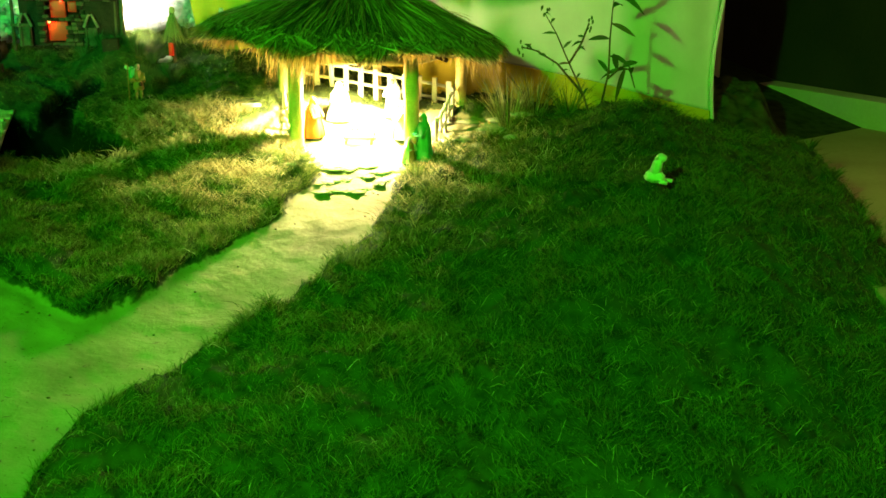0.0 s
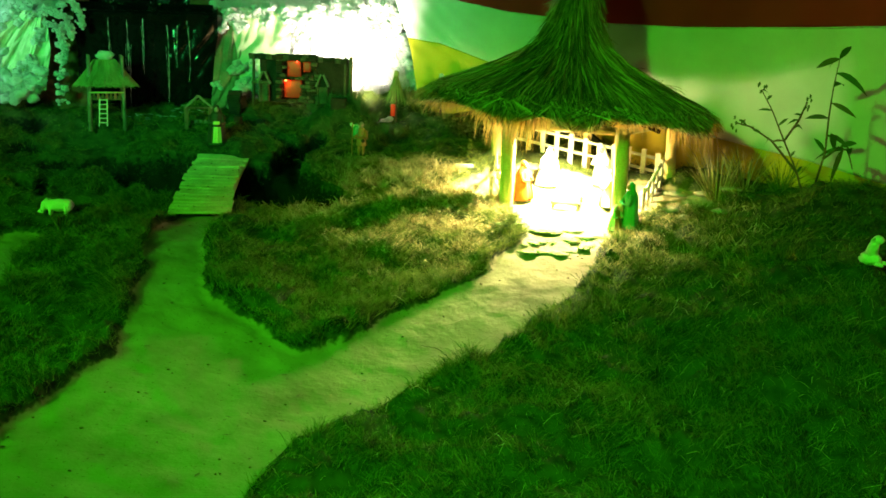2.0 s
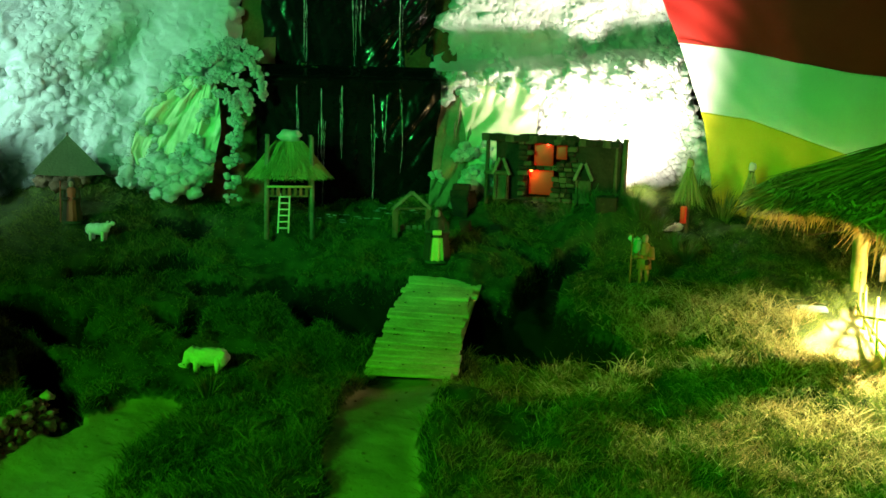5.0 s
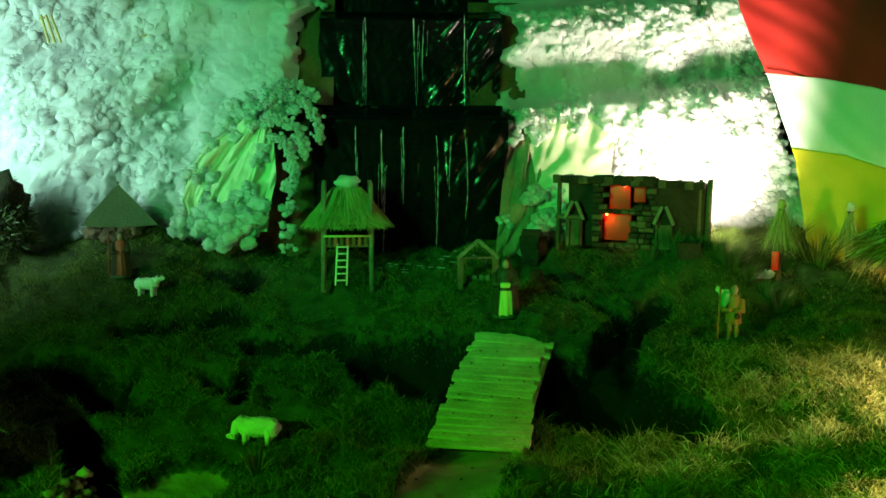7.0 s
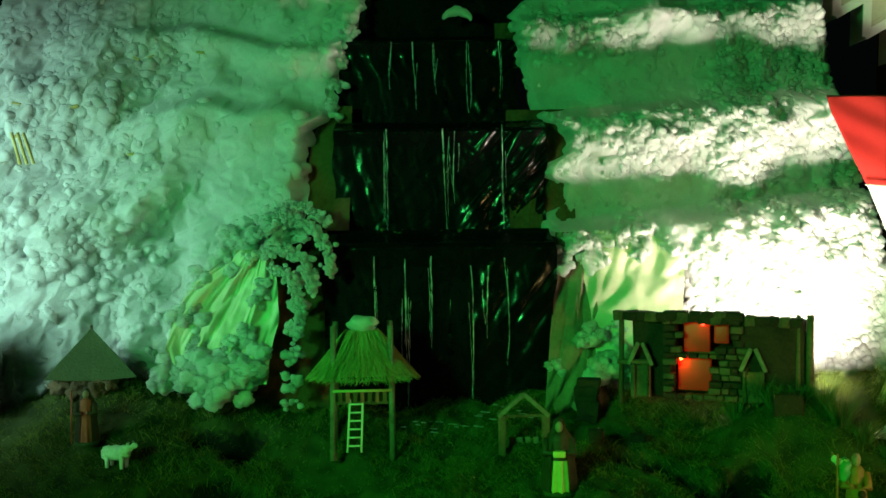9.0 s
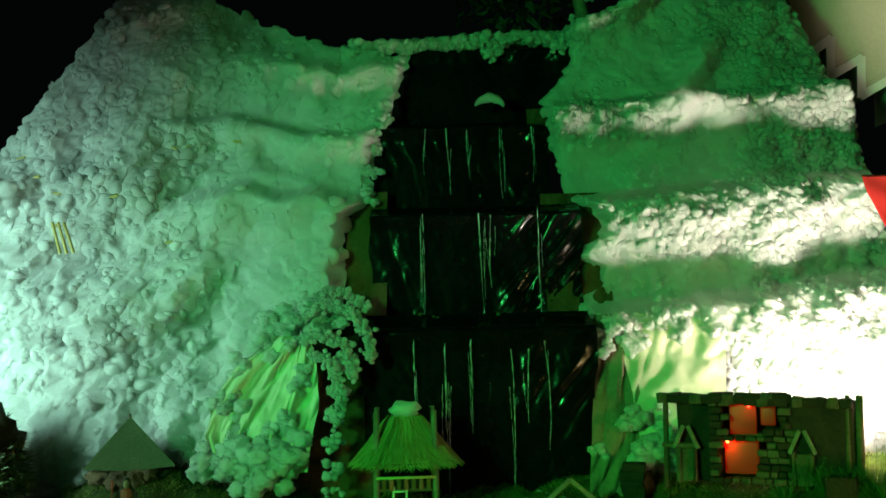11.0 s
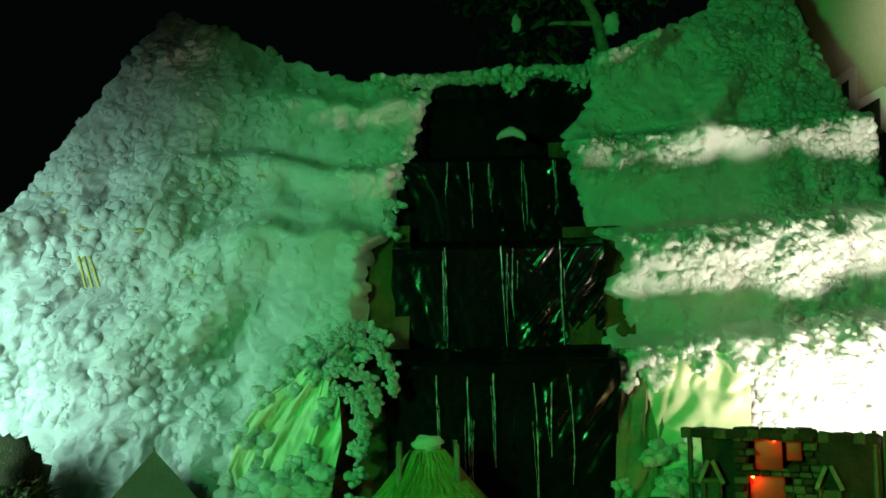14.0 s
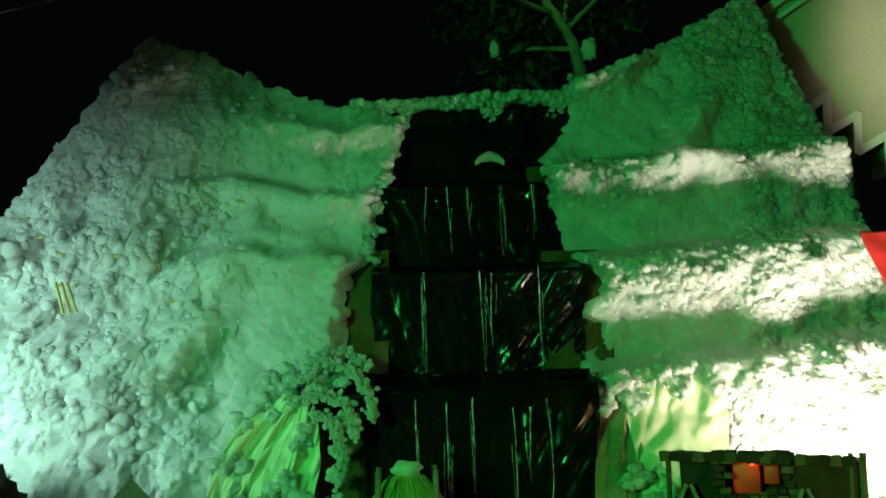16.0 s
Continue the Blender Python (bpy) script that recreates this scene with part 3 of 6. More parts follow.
def wadding(u, z, seed):
    """Soft folds under the cotton puffs."""
    wu, wz = u + 0.035 * fbm(u * 7, z * 7, seed), z + 0.035 * fbm(u * 7, z * 7, seed + 3)
    p = puffs(wu / 0.11, wz / 0.11, seed)
    q = puffs(wu / 0.05, wz / 0.05, seed + 9)
    billow = np.abs(fbm(wu * 7.5, wz * 7.5, seed + 31)) + 0.5 * np.abs(fbm(wu * 19, wz * 19, seed + 35))
    return bare(u, z) * (0.007 * p + 0.004 * q + 0.010 * np.abs(fbm(wu * 36, wz * 36, seed + 41)) + np.where(u < 0, 0.028, 0.036) * billow) + 0.006 * fbm(u * 22, z * 22, seed + 20)


def left_out(u, z):
    inner = smooth(-2.0, -1.3, u)
    base, z = z, z + 0.10 * vnoise(u * 2.3, z * 1.2, 88) + 0.05 * vnoise(u * 6, z * 3, 89)
    o = 0.05 + ridge(z, 3.44 - 0.12 * (u + 0.6), 0.10, 0.16, 0.10) * smooth(-1.5, -0.9, u) + ridge(z, 3.06 - 0.10 * (u + 0.8), 0.17, 0.22, 0.10) * inner
    o += ridge(z, 2.66 + 0.05 * (u + 0.8), 0.16, 0.34, 0.12) * inner + ridge(z, 2.9 + 0.12 * (u + 1.8), 0.14, 0.4, 0.2) * (1 - inner)
    return o + ridge(z, 2.20 - 0.10 * (u + 1.2), 0.14, 0.4, 0.3) + 0.10 * fbm(u * 1.6, z * 1.6, 91) + 0.035 * fbm(u * 5, z * 5, 93)


def right_out(u, z):
    k = u - 0.5
    o = 0.05 + ridge(z, 2.06 + 0.10 * k, 0.15, 0.5, 0.10) + ridge(z, 2.62 + 0.08 * k, 0.19, 0.46, 0.10)
    o += ridge(z, 3.15 + 0.05 * k, 0.19, 0.30, 0.10) + ridge(z, 3.85 + 0.25 * k, 0.34, 0.34, 0.12) * (1 - smooth(0.3, 0.5, k + 0.5 * (3.7 - z)))
    o += 0.15 * np.exp(-((k - 0.55 - 0.55 * (z - 3.2)) / 0.09) ** 2) * smooth(3.05, 3.25, z) * (1 - smooth(3.5, 3.65, z))
    return o + 0.05 * fbm(u * 1.6, z * 1.6, 96) + 0.03 * fbm(u * 5, z * 5, 98)


def left_fall(z):
    return np.interp(z, [1.2, 1.55, 2.0, 2.18, 2.24, 2.6, 2.68, 2.9, 3.12, 3.3, 3.45, 3.7], [-0.95, -0.86, -0.80, -0.70, -0.68, -0.69, -0.58, -0.56, -0.52, -0.42, -0.38, -0.36])


def right_fall(z):
    return np.interp(z, [1.2, 1.6, 1.95, 2.15, 2.2, 2.25, 2.34, 2.38, 2.44, 2.48, 2.62, 2.68, 2.9, 3.1, 3.25, 3.45, 3.7], [0.62, 0.58, 0.60, 0.44, 0.46, 0.54, 0.54, 0.46, 0.48, 0.58, 0.56, 0.44, 0.40, 0.36, 0.34, 0.50, 0.54])


def snow_face(left, label):
    """One half of the face: a folded ground of wadding, and the torn cotton puffs that lie on it."""
    nz, nu = (330, 320) if left else (320, 220)
    s, z = np.meshgrid(np.linspace(0, 1, nu), np.linspace(1.25, 4.12 if left else 4.32, nz), indexing="ij")
    a, b = (left_rim(z), left_fall(z)) if left else (right_fall(z), right_rim(z))
    u = a + (b - a) * s
    top = crest(u)
    zz = np.minimum(z, top)
    raw = left_out(u, zz) * (0.4 + 0.6 * smooth(1.4, 1.9, zz)) if left else right_out(u, zz)
    fade = smooth(0, 0.03, s) * smooth(0, 0.03, 1 - s) * smooth(0, 0.04, top - z + 0.012)
    out = raw * (0.35 + 0.65 * fade) + wadding(u, zz, 101 if left else 141)
    v = on_face(u + 0.02 * vnoise(u * 30, z * 30, 7), zz + 0.028 * vnoise(u * 26, z * 3, 5) * (z > top - 0.02), out)
    f = grid_faces(nu, nz)
    keep = (z - top).reshape(-1)[f].min(1) < 0.0
    face = solid("snow_face", v.reshape(-1, 3), f[keep], FLUFF, MOUNTAIN, label)
    r = np.random.default_rng(11 if left else 12)
    n = 3600 if left else 14000
    s, z = r.uniform(-0.004, 1.004, n), r.uniform(1.30, 4.1 if left else 4.3, n)
    a, b = (left_rim(z), left_fall(z)) if left else (right_fall(z), right_rim(z))
    u = a + (b - a) * s
    top = crest(u)
    wide = b - a
    lump = fbm(u * 3.3, z * 3.3, 171) + 0.6 * vnoise(u * 9, z * 9, 175)
    keep = (z < top + 0.005) & (r.uniform(0, wide.max(), n) < wide) & (r.uniform(-0.9, 0.5, n) < lump + 0.05) & (r.uniform(0.1, 0.9, n) < bare(u, z))
    u, z, s, top, lump = u[keep], z[keep], s[keep], top[keep], lump[keep]
    raw = left_out(u, z) * (0.4 + 0.6 * smooth(1.4, 1.9, z)) if left else right_out(u, z)
    fade = smooth(0, 0.03, s) * smooth(0, 0.03, 1 - s) * smooth(0, 0.04, top - z + 0.012)
    size = r.uniform(0.014, 0.036 if left else 0.028, len(u)) * np.clip(1.0 + 0.35 * lump, 0.7, 1.5)
    out = raw * (0.35 + 0.65 * fade) + wadding(u, z, 101 if left else 141) - size * r.uniform(0.55, 1.0, len(u)) + 0.003
    cotton("cotton_puffs", on_face(u, z, out), size, 21 if left else 22)
    return face


def cotton(name, places, sizes, seed, parent=None):
    """Many small torn puffs as one mesh."""
    bm = bmesh.new()
    bmesh.ops.create_icosphere(bm, subdivisions=2, radius=1.0)
    base = np.array([v.co for v in bm.verts])
    tri = np.array([[v.index for v in f.verts] for f in bm.faces])
    bm.free()
    r = np.random.default_rng(seed)
    n, m = len(places), len(base)
    kinds = np.stack([base * (1 + 0.30 * np.array([noise.noise(Vector(p) * 1.7 + Vector((k * 5.1, k, 0))) + 0.5 * noise.noise(Vector(p) * 4.1 + Vector((k, 0, k * 3))) for p in base]))[:, None] for k in range(24)])
    q = r.normal(size=(n, 4))
    q /= np.linalg.norm(q, axis=1)[:, None]
    w, x, y, z = q.T
    rot = np.stack([1 - 2 * (y * y + z * z), 2 * (x * y - w * z), 2 * (x * z + w * y), 2 * (x * y + w * z), 1 - 2 * (x * x + z * z), 2 * (y * z - w * x), 2 * (x * z - w * y), 2 * (y * z + w * x), 1 - 2 * (x * x + y * y)], 1).reshape(n, 3, 3)
    shape = kinds[r.integers(0, 24, n)] * r.uniform(0.65, 1.35, (n, 1, 3)) * sizes[:, None, None]
    v = np.einsum("nij,nmj->nmi", rot, shape) + places[:, None, :]
    f = (tri[None] + (np.arange(n) * m)[:, None, None]).reshape(-1, 3)
    return tagged(solid(name, v.reshape(-1, 3), f, FLUFF, parent or MOUNTAIN, "small torn puffs of cotton"), kind="stuff")


def crest_roll():
    """The ragged roll of wadding over the head of the fall, with torn ends that hang from it."""
    r = np.random.default_rng(5)
    n = 1500
    u = r.uniform(-0.68, 0.62, n)
    hang = 0.040 + 0.12 * np.clip(vnoise(u * 11, u * 0, 77) + 0.3, 0, 1) * (0.35 + 0.65 * smooth(-0.4, 0.0, u))
    down = r.uniform(0, 1, n) ** 1.6
    z = crest(u) + 0.012 + 0.012 * vnoise(u * 23, u * 0, 78) - hang * down
    out = 0.03 + r.normal(0, 0.02, n)
    cotton("snow_crest", on_face(u + r.normal(0, 0.006, n), z, out), r.uniform(0.013, 0.030, n) * (1 - 0.45 * down), 25)


# each tier's strands: place along the face, top and foot as shares of the tier, strand count, spread
STREAKS = (
    ((-0.34, 0.86, 0.22, 3, 0.008), (-0.19, 0.84, 0.02, 6, 0.014), (-0.09, 0.86, 0.35, 3, 0.008), (0.10, 0.80, 0.0, 3, 0.012), (0.16, 0.80, 0.4, 3, 0.010), (0.26, 0.84, 0.25, 3, 0.006)),
    ((-0.30, 0.92, 0.05, 6, 0.008), (0.0, 0.92, 0.10, 4, 0.020), (0.04, 0.90, 0.3, 3, 0.010), (0.27, 0.95, 0.08, 6, 0.012)),
    ((-0.28, 0.9, 0.45, 2, 0.008), (-0.16, 0.9, 0.25, 3, 0.01), (-0.05, 0.88, 0.4, 3, 0.012), (0.12, 0.9, 0.2, 4, 0.01), (0.27, 0.9, 0.35, 3, 0.01)),
    (),
)


def waterfall():
    fall = thing("waterfall", tuple(on_face(np.array(-0.05), np.array(1.42), np.array(0.1))), 0, "black plastic sheet waterfall in three tiers with thin water streaks", "waterfall")
    inv = fall.matrix_world.inverted()
    tiers = ((1.30, 2.12, 0.16, -0.56, 0.46), (2.06, 2.66, 0.08, -0.55, 0.47), (2.60, 3.14, 0.01, -0.54, 0.36), (3.08, 3.62, -0.07, -0.50, 0.56))
    for k, (z0, z1, out, ua, ub) in enumerate(tiers):
        nu, nz = 110, 70
        u, z = np.meshgrid(np.linspace(ua - 0.02, ub + 0.02, nu), np.linspace(z0, z1, nz), indexing="ij")
        h = (z - z0) / (z1 - z0)
        o = out + 0.03 * smooth(0.75, 1.0, h) - 0.16 * smooth(0.9, 1.0, h) + LEAN * (z - z0) * 0.85
        o += 0.004 * np.abs(fbm(u * 7 + h, z * 2 + u * 4, 201 + k)) + 0.0025 * np.abs(vnoise(u * 34 + z * 9, z * 7 - u * 12, 211 + k)) + (0.05 if k == 1 else 0.018) * smooth(0.02, 0.30, u) * np.abs(vnoise(u * 9 - z * 6, u * 3 + z, 215 + k)) + (0.022 if k == 1 else 0.006) * (0.08 + smooth(0.05, 0.3, u)) * np.abs(vnoise(u * 26 - z * 22, u * 6, 218 + k)) + 0.010 * np.abs(vnoise(u * 60 + z * 10, z * 24, 225 + k)) * np.clip(vnoise(u * 5, z * 6, 229 + k) - 0.25, 0, 1) * (0.1 + 0.9 * smooth(0.0, 0.2, u))
        u = u + 0.02 * vnoise(z * 9, u * 0 + k, 221) * np.sign(u)
        v = on_face(u, z, o - 0.10).reshape(-1, 3)
        v = np.array([inv @ Vector(p) for p in v])
        solid("tier", v, grid_faces(nu, nz), PLASTIC, fall, "wrinkled glossy black plastic")
        r = random.Random(31 + k)
        for us, top, foot, strands, wide in STREAKS[k]:
            for strand in range(strands):
                bm = bmesh.new()
                du, q0, q1 = r.gauss(0, wide), r.uniform(0, 0.4) if strand else 0.0, r.uniform(0.55, 1.0) if strand else 1.0
                sway, ph = r.uniform(0.002, 0.010), r.uniform(0, 6)
                rows = []
                for q in range(22):
                    h = q0 + (q1 - q0) * q / 21
                    zz = z0 + (z1 - z0) * (top + (foot - top) * h)
                    uc = us + du * (1 - 0.6 * h) + sway * math.sin(4 * h + ph) + r.uniform(-0.0015, 0.0015)
                    off = out + LEAN * (zz - z0) * 0.85 - 0.10 + 0.034 + 0.004 * (strand % 3)
                    w = (0.0040 if strand == 0 else 0.0019) * (1 - 0.75 * h) * r.uniform(0.05, 1.0) ** 1.5 + 0.0003
                    rows.append([bm.verts.new(inv @ Vector(on_face(np.array(uc + e * w), np.array(zz), np.array(off + (0.002 if e == 0 else 0))))) for e in (-1, 0, 1)])
                for a, b in zip(rows, rows[1:]):
                    for e in (0, 1):
                        bm.faces.new((a[e], a[e + 1], b[e + 1], b[e]))
                part("water_streak", bm, WATER, fall, "thin broken strand of falling water")
    for u, z, wu, wz in ((-0.24, 2.09, 0.09, 0.03), (0.14, 2.07, 0.11, 0.04), (0.02, 2.09, 0.06, 0.02)):
        bm = bmesh.new()
        for k in range(9):
            p = inv @ Vector(on_face(np.array(u + wu * (k / 4.0 - 1)), np.array(z + 0.3 * wz * math.sin(k * 2.2)), np.array(0.20)))
            blob(bm, p, (wu * 0.22, 0.03, wz * (0.5 + 0.4 * math.sin(k * 1.7))), k, 0.8, 3)
        part("moss_ledge", bm, MOSS, fall, "dark wet moss on the ledge")
    for k in range(26):
        r = random.Random(500 + k)
        q = r.gauss(0, 0.17)
        px, py = -3.66 + 0.83 * q + r.gauss(0, 0.02), 5.13 + 0.5577 * q + r.gauss(0, 0.04)
        bm = bmesh.new()
        blob(bm, inv @ Vector((px, py, height(px, py) + 0.012)), (r.uniform(0.008, 0.03), r.uniform(0.004, 0.009), 0.003), k, 0.8, 2)
        part("ripple", bm, FOAM, fall, "pale foam where the water lands")
    bm = bmesh.new()
    c = [inv @ Vector(on_face(np.array(0.06 + 0.075 * math.cos(a)), np.array(3.195 + 0.06 * math.sin(a)), np.array(0.12))) for a in [0.15 + k * 0.30 for k in range(10)]]
    tube(bm, c, [0.006 + 0.018 * math.sin(math.pi * k / 9) for k in range(10)], 10, rough=0.3)
    part("spout_cap", bm, FLUFF, fall, "arched tuft of wadding over the spout")
    return fall


def crumpled_sheet(name, outline, out, material, label, seed, fold=0.05, turns=9):
    """A creased hanging sheet between a left and a right edge; outline: (z, u left, u right) from foot to top."""
    nu, nz = 90, 100
    zs = [o[0] for o in outline]
    s, z = np.meshgrid(np.linspace(0, 1, nu), np.linspace(zs[0], zs[-1], nz), indexing="ij")
    a, b = np.interp(z, zs, [o[1] for o in outline]), np.interp(z, zs, [o[2] for o in outline])
    u = a + (b - a) * s
    o = out + fold * np.abs(vnoise(s * turns - z * 9, z * 2 + s * 2, seed)) + fold * 0.5 * fbm(u * 7, z * 7, seed + 3) + fold * 0.35 * np.abs(vnoise(s * turns * 2.5 - z * 8, z * 5, seed + 8))
    front = on_face(u, z, o).reshape(-1, 3)
    return solid(name, front, grid_faces(nu, nz), material, MOUNTAIN, label)


def clump(name, u, z, out, size, seed, count=7, spread=1.0, label=""):
    """A soft heap of cotton: overlapping lumpy rounds."""
    bm = bmesh.new()
    rnd = random.Random(seed)
    for i in range(count * 3):
        c = Vector(on_face(np.array(u + rnd.gauss(0, 0.42) * size * spread), np.array(z + rnd.gauss(0, 0.38) * size * spread), np.array(out + rnd.uniform(-0.3, 0.3) * size)))
        k = size * rnd.uniform(0.22, 0.50)
        blob(bm, c, (k, k, k * 0.85), seed * 7 + i, 0.55, 3 if k > 0.025 else 2)
    return part(name, bm, FLUFF, MOUNTAIN, label)


MOUNTAIN = thing("mountain_backdrop", (0, 0, 0), 0, "mountain of white cotton wadding over sheets, with two peaks", "mountain", kind="structure")
snow_face(True, "white cotton wadding with soft folds")
snow_face(False, "white cotton wadding in stepped bulging bands")
crest_roll()
waterfall()
crumpled_sheet("yellow_sheet", [(1.46, -1.16, -0.80), (1.62, -1.24, -0.78), (1.76, -1.22, -0.76), (1.90, -1.14, -0.77), (2.04, -0.96, -0.80)], 0.33, TARP, "creased pale yellow plastic sheet", 301, 0.06, 9)
crumpled_sheet("yellow_sheet", [(1.45, 0.66, 1.02), (1.75, 0.64, 1.06), (2.0, 0.60, 1.10), (2.10, 0.62, 0.92)], 0.22, TARP, "smooth yellow sheet stretched round the foot", 311, 0.016, 3)
crumpled_sheet("brown_sheet", [(1.25, 0.40, 0.70), (1.7, 0.46, 0.68), (2.10, 0.50, 0.64)], 0.20, DRAPE, "hanging tan cloth drape", 321, 0.03, 4)
crumpled_sheet("brown_sheet", [(1.25, -0.98, -0.50), (1.8, -0.95, -0.52), (2.12, -0.80, -0.52)], 0.10, CARD, "brown paper sheet", 331, 0.03, 3)
crumpled_sheet("brown_sheet", [(2.10, -0.72, -0.48), (2.55, -0.68, -0.48), (2.75, -0.62, -0.48)], 0.06, CARD, "brown paper sheet", 341, 0.01, 2)
crumpled_sheet("brown_sheet", [(2.12, 0.30, 0.62), (2.5, 0.30, 0.62), (2.72, 0.30, 0.60)], 0.05, CARD, "brown paper sheet", 351, 0.02, 6)
crumpled_sheet("brown_sheet", [(2.95, 0.26, 0.6), (3.05, 0.26, 0.6), (3.2, 0.26, 0.55)], 0.03, CARD, "brown paper sheet", 361, 0.02, 4)
rnd = random.Random(77)
for u, z, out, size, n in ((-0.96, 2.06, 0.34, 0.10, 6), (-0.82, 2.12, 0.34, 0.09, 6), (-0.70, 2.12, 0.32, 0.07, 5),
                           (-1.22, 1.50, 0.34, 0.10, 6), (-1.10, 1.50, 0.36, 0.12, 7), (-0.97, 1.50, 0.38, 0.12, 7), (-0.86, 1.55, 0.38, 0.10, 6), (-1.12, 1.60, 0.34, 0.07, 5), (-0.96, 1.60, 0.36, 0.07, 5),
                           (-1.02, 1.98, 0.34, 0.08, 5), (-1.15, 1.74, 0.35, 0.08, 5), (-1.10, 1.88, 0.34, 0.07, 5), (-0.84, 1.84, 0.37, 0.06, 4), (-0.90, 1.68, 0.38, 0.05, 4), (-0.66, 1.92, 0.32, 0.05, 4), (-0.68, 1.80, 0.33, 0.05, 4), (-0.70, 1.68, 0.34, 0.05, 4), (-0.70, 1.58, 0.34, 0.055, 4), (-0.69, 1.47, 0.36, 0.05, 4), (-0.69, 1.38, 0.36, 0.04, 3),
                           (-1.75, 1.42, 0.08, 0.08, 4), (-2.2, 1.42, 0.12, 0.12, 5), (-2.7, 1.45, 0.12, 0.13, 5),
                           (0.54, 1.98, 0.24, 0.06, 5), (0.60, 2.06, 0.26, 0.07, 5), (0.46, 1.50, 0.22, 0.05, 3), (0.62, 1.64, 0.24, 0.07, 5), (0.68, 1.50, 0.24, 0.09, 6), (0.78, 1.52, 0.24, 0.08, 5), (0.76, 1.66, 0.22, 0.05, 4),
                           (-0.55, 2.98, 0.08, 0.05, 5), (-0.53, 3.08, 0.08, 0.05, 5), (-0.56, 2.86, 0.08, 0.05, 5), (-0.58, 2.74, 0.09, 0.05, 5), (0.56, 3.72, 0.06, 0.04, 3), (-0.50, 3.16, 0.10, 0.05, 5),
                           (2.12, 1.80, 0.10, 0.07, 5), (2.16, 1.66, 0.14, 0.08, 6), (2.18, 1.52, 0.16, 0.09, 6), (2.24, 1.42, 0.16, 0.09, 6), (2.08, 1.94, 0.08, 0.06, 5), (2.06, 2.08, 0.06, 0.06, 5), (2.03, 2.24, 0.06, 0.06, 5), (2.01, 2.42, 0.05, 0.06, 5), (2.0, 2.6, 0.05, 0.06, 5)):
    clump("wadding_tuft", u, z, out, size, int(abs(u * 131 + z * 57)), n)


def snowy_branch(points, radius, seed):
    """A drooping twig, furred all along with torn cotton."""
    r = np.random.default_rng(seed)
    p = np.array(points)
    q = np.linspace(0, len(p) - 1, 46)
    way = np.stack([np.interp(q, np.arange(len(p)), p[:, k]) for k in range(3)], 1)
    way = np.repeat(way, 6, 0) + r.normal(0, 0.012, (276, 3))
    places = on_face(way[:, 0], way[:, 1], way[:, 2])
    cotton("snowy_twig", places, radius * r.uniform(0.3, 0.75, 276), seed + 70)


snowy_branch([(-0.86, 2.10, 0.40), (-0.74, 2.18, 0.42), (-0.62, 2.14, 0.44), (-0.54, 2.04, 0.44), (-0.52, 1.94, 0.44)], 0.020, 1)
snowy_branch([(-0.90, 2.00, 0.40), (-0.76, 2.05, 0.44), (-0.64, 2.00, 0.44), (-0.60, 1.86, 0.42)], 0.020, 2)
snowy_branch([(-0.84, 2.16, 0.36), (-0.74, 2.24, 0.36), (-0.64, 2.22, 0.36), (-0.56, 2.16, 0.38)], 0.018, 3)
snowy_branch([(-0.80, 1.96, 0.40), (-0.70, 1.92, 0.42), (-0.66, 1.80, 0.42), (-0.66, 1.70, 0.40)], 0.018, 4)
# gilt straw ends that poke out of the wadding
for k, (u, z) in enumerate(((-2.06, 2.53), (-2.03, 2.53), (-2.0, 2.53))):
    bm = bmesh.new()
    p = Vector(on_face(np.array(u), np.array(z), np.array(0.30)))
    box(bm, 0.012, 0.012, 0.16, p, Euler((0.1, -0.25 - 0.05 * k, 0)).to_matrix(), 0.003)
    part("lath", bm, BAMBOO, MOUNTAIN, "thin pale wooden lath")

# scraps of gilt foil caught in the wadding
rnd = random.Random(19)
for k in range(12):
    u, z = rnd.uniform(-2.5, -1.15), rnd.uniform(2.5, 3.15)
    o = float(left_out(np.array([u]), np.array([z]))[0]) + 0.035
    bm = bmesh.new()
    p = Vector(on_face(np.array(u), np.array(z), np.array(o)))
    box(bm, rnd.uniform(0.02, 0.05), 0.012, rnd.uniform(0.006, 0.014), p, Euler((rnd.uniform(-0.4, 0.4), rnd.uniform(-0.5, 0.5), 0.6)).to_matrix(), 0.002, 0.004, k)
    part("foil_scrap", bm, BAMBOO, MOUNTAIN, "scrap of gilt foil")


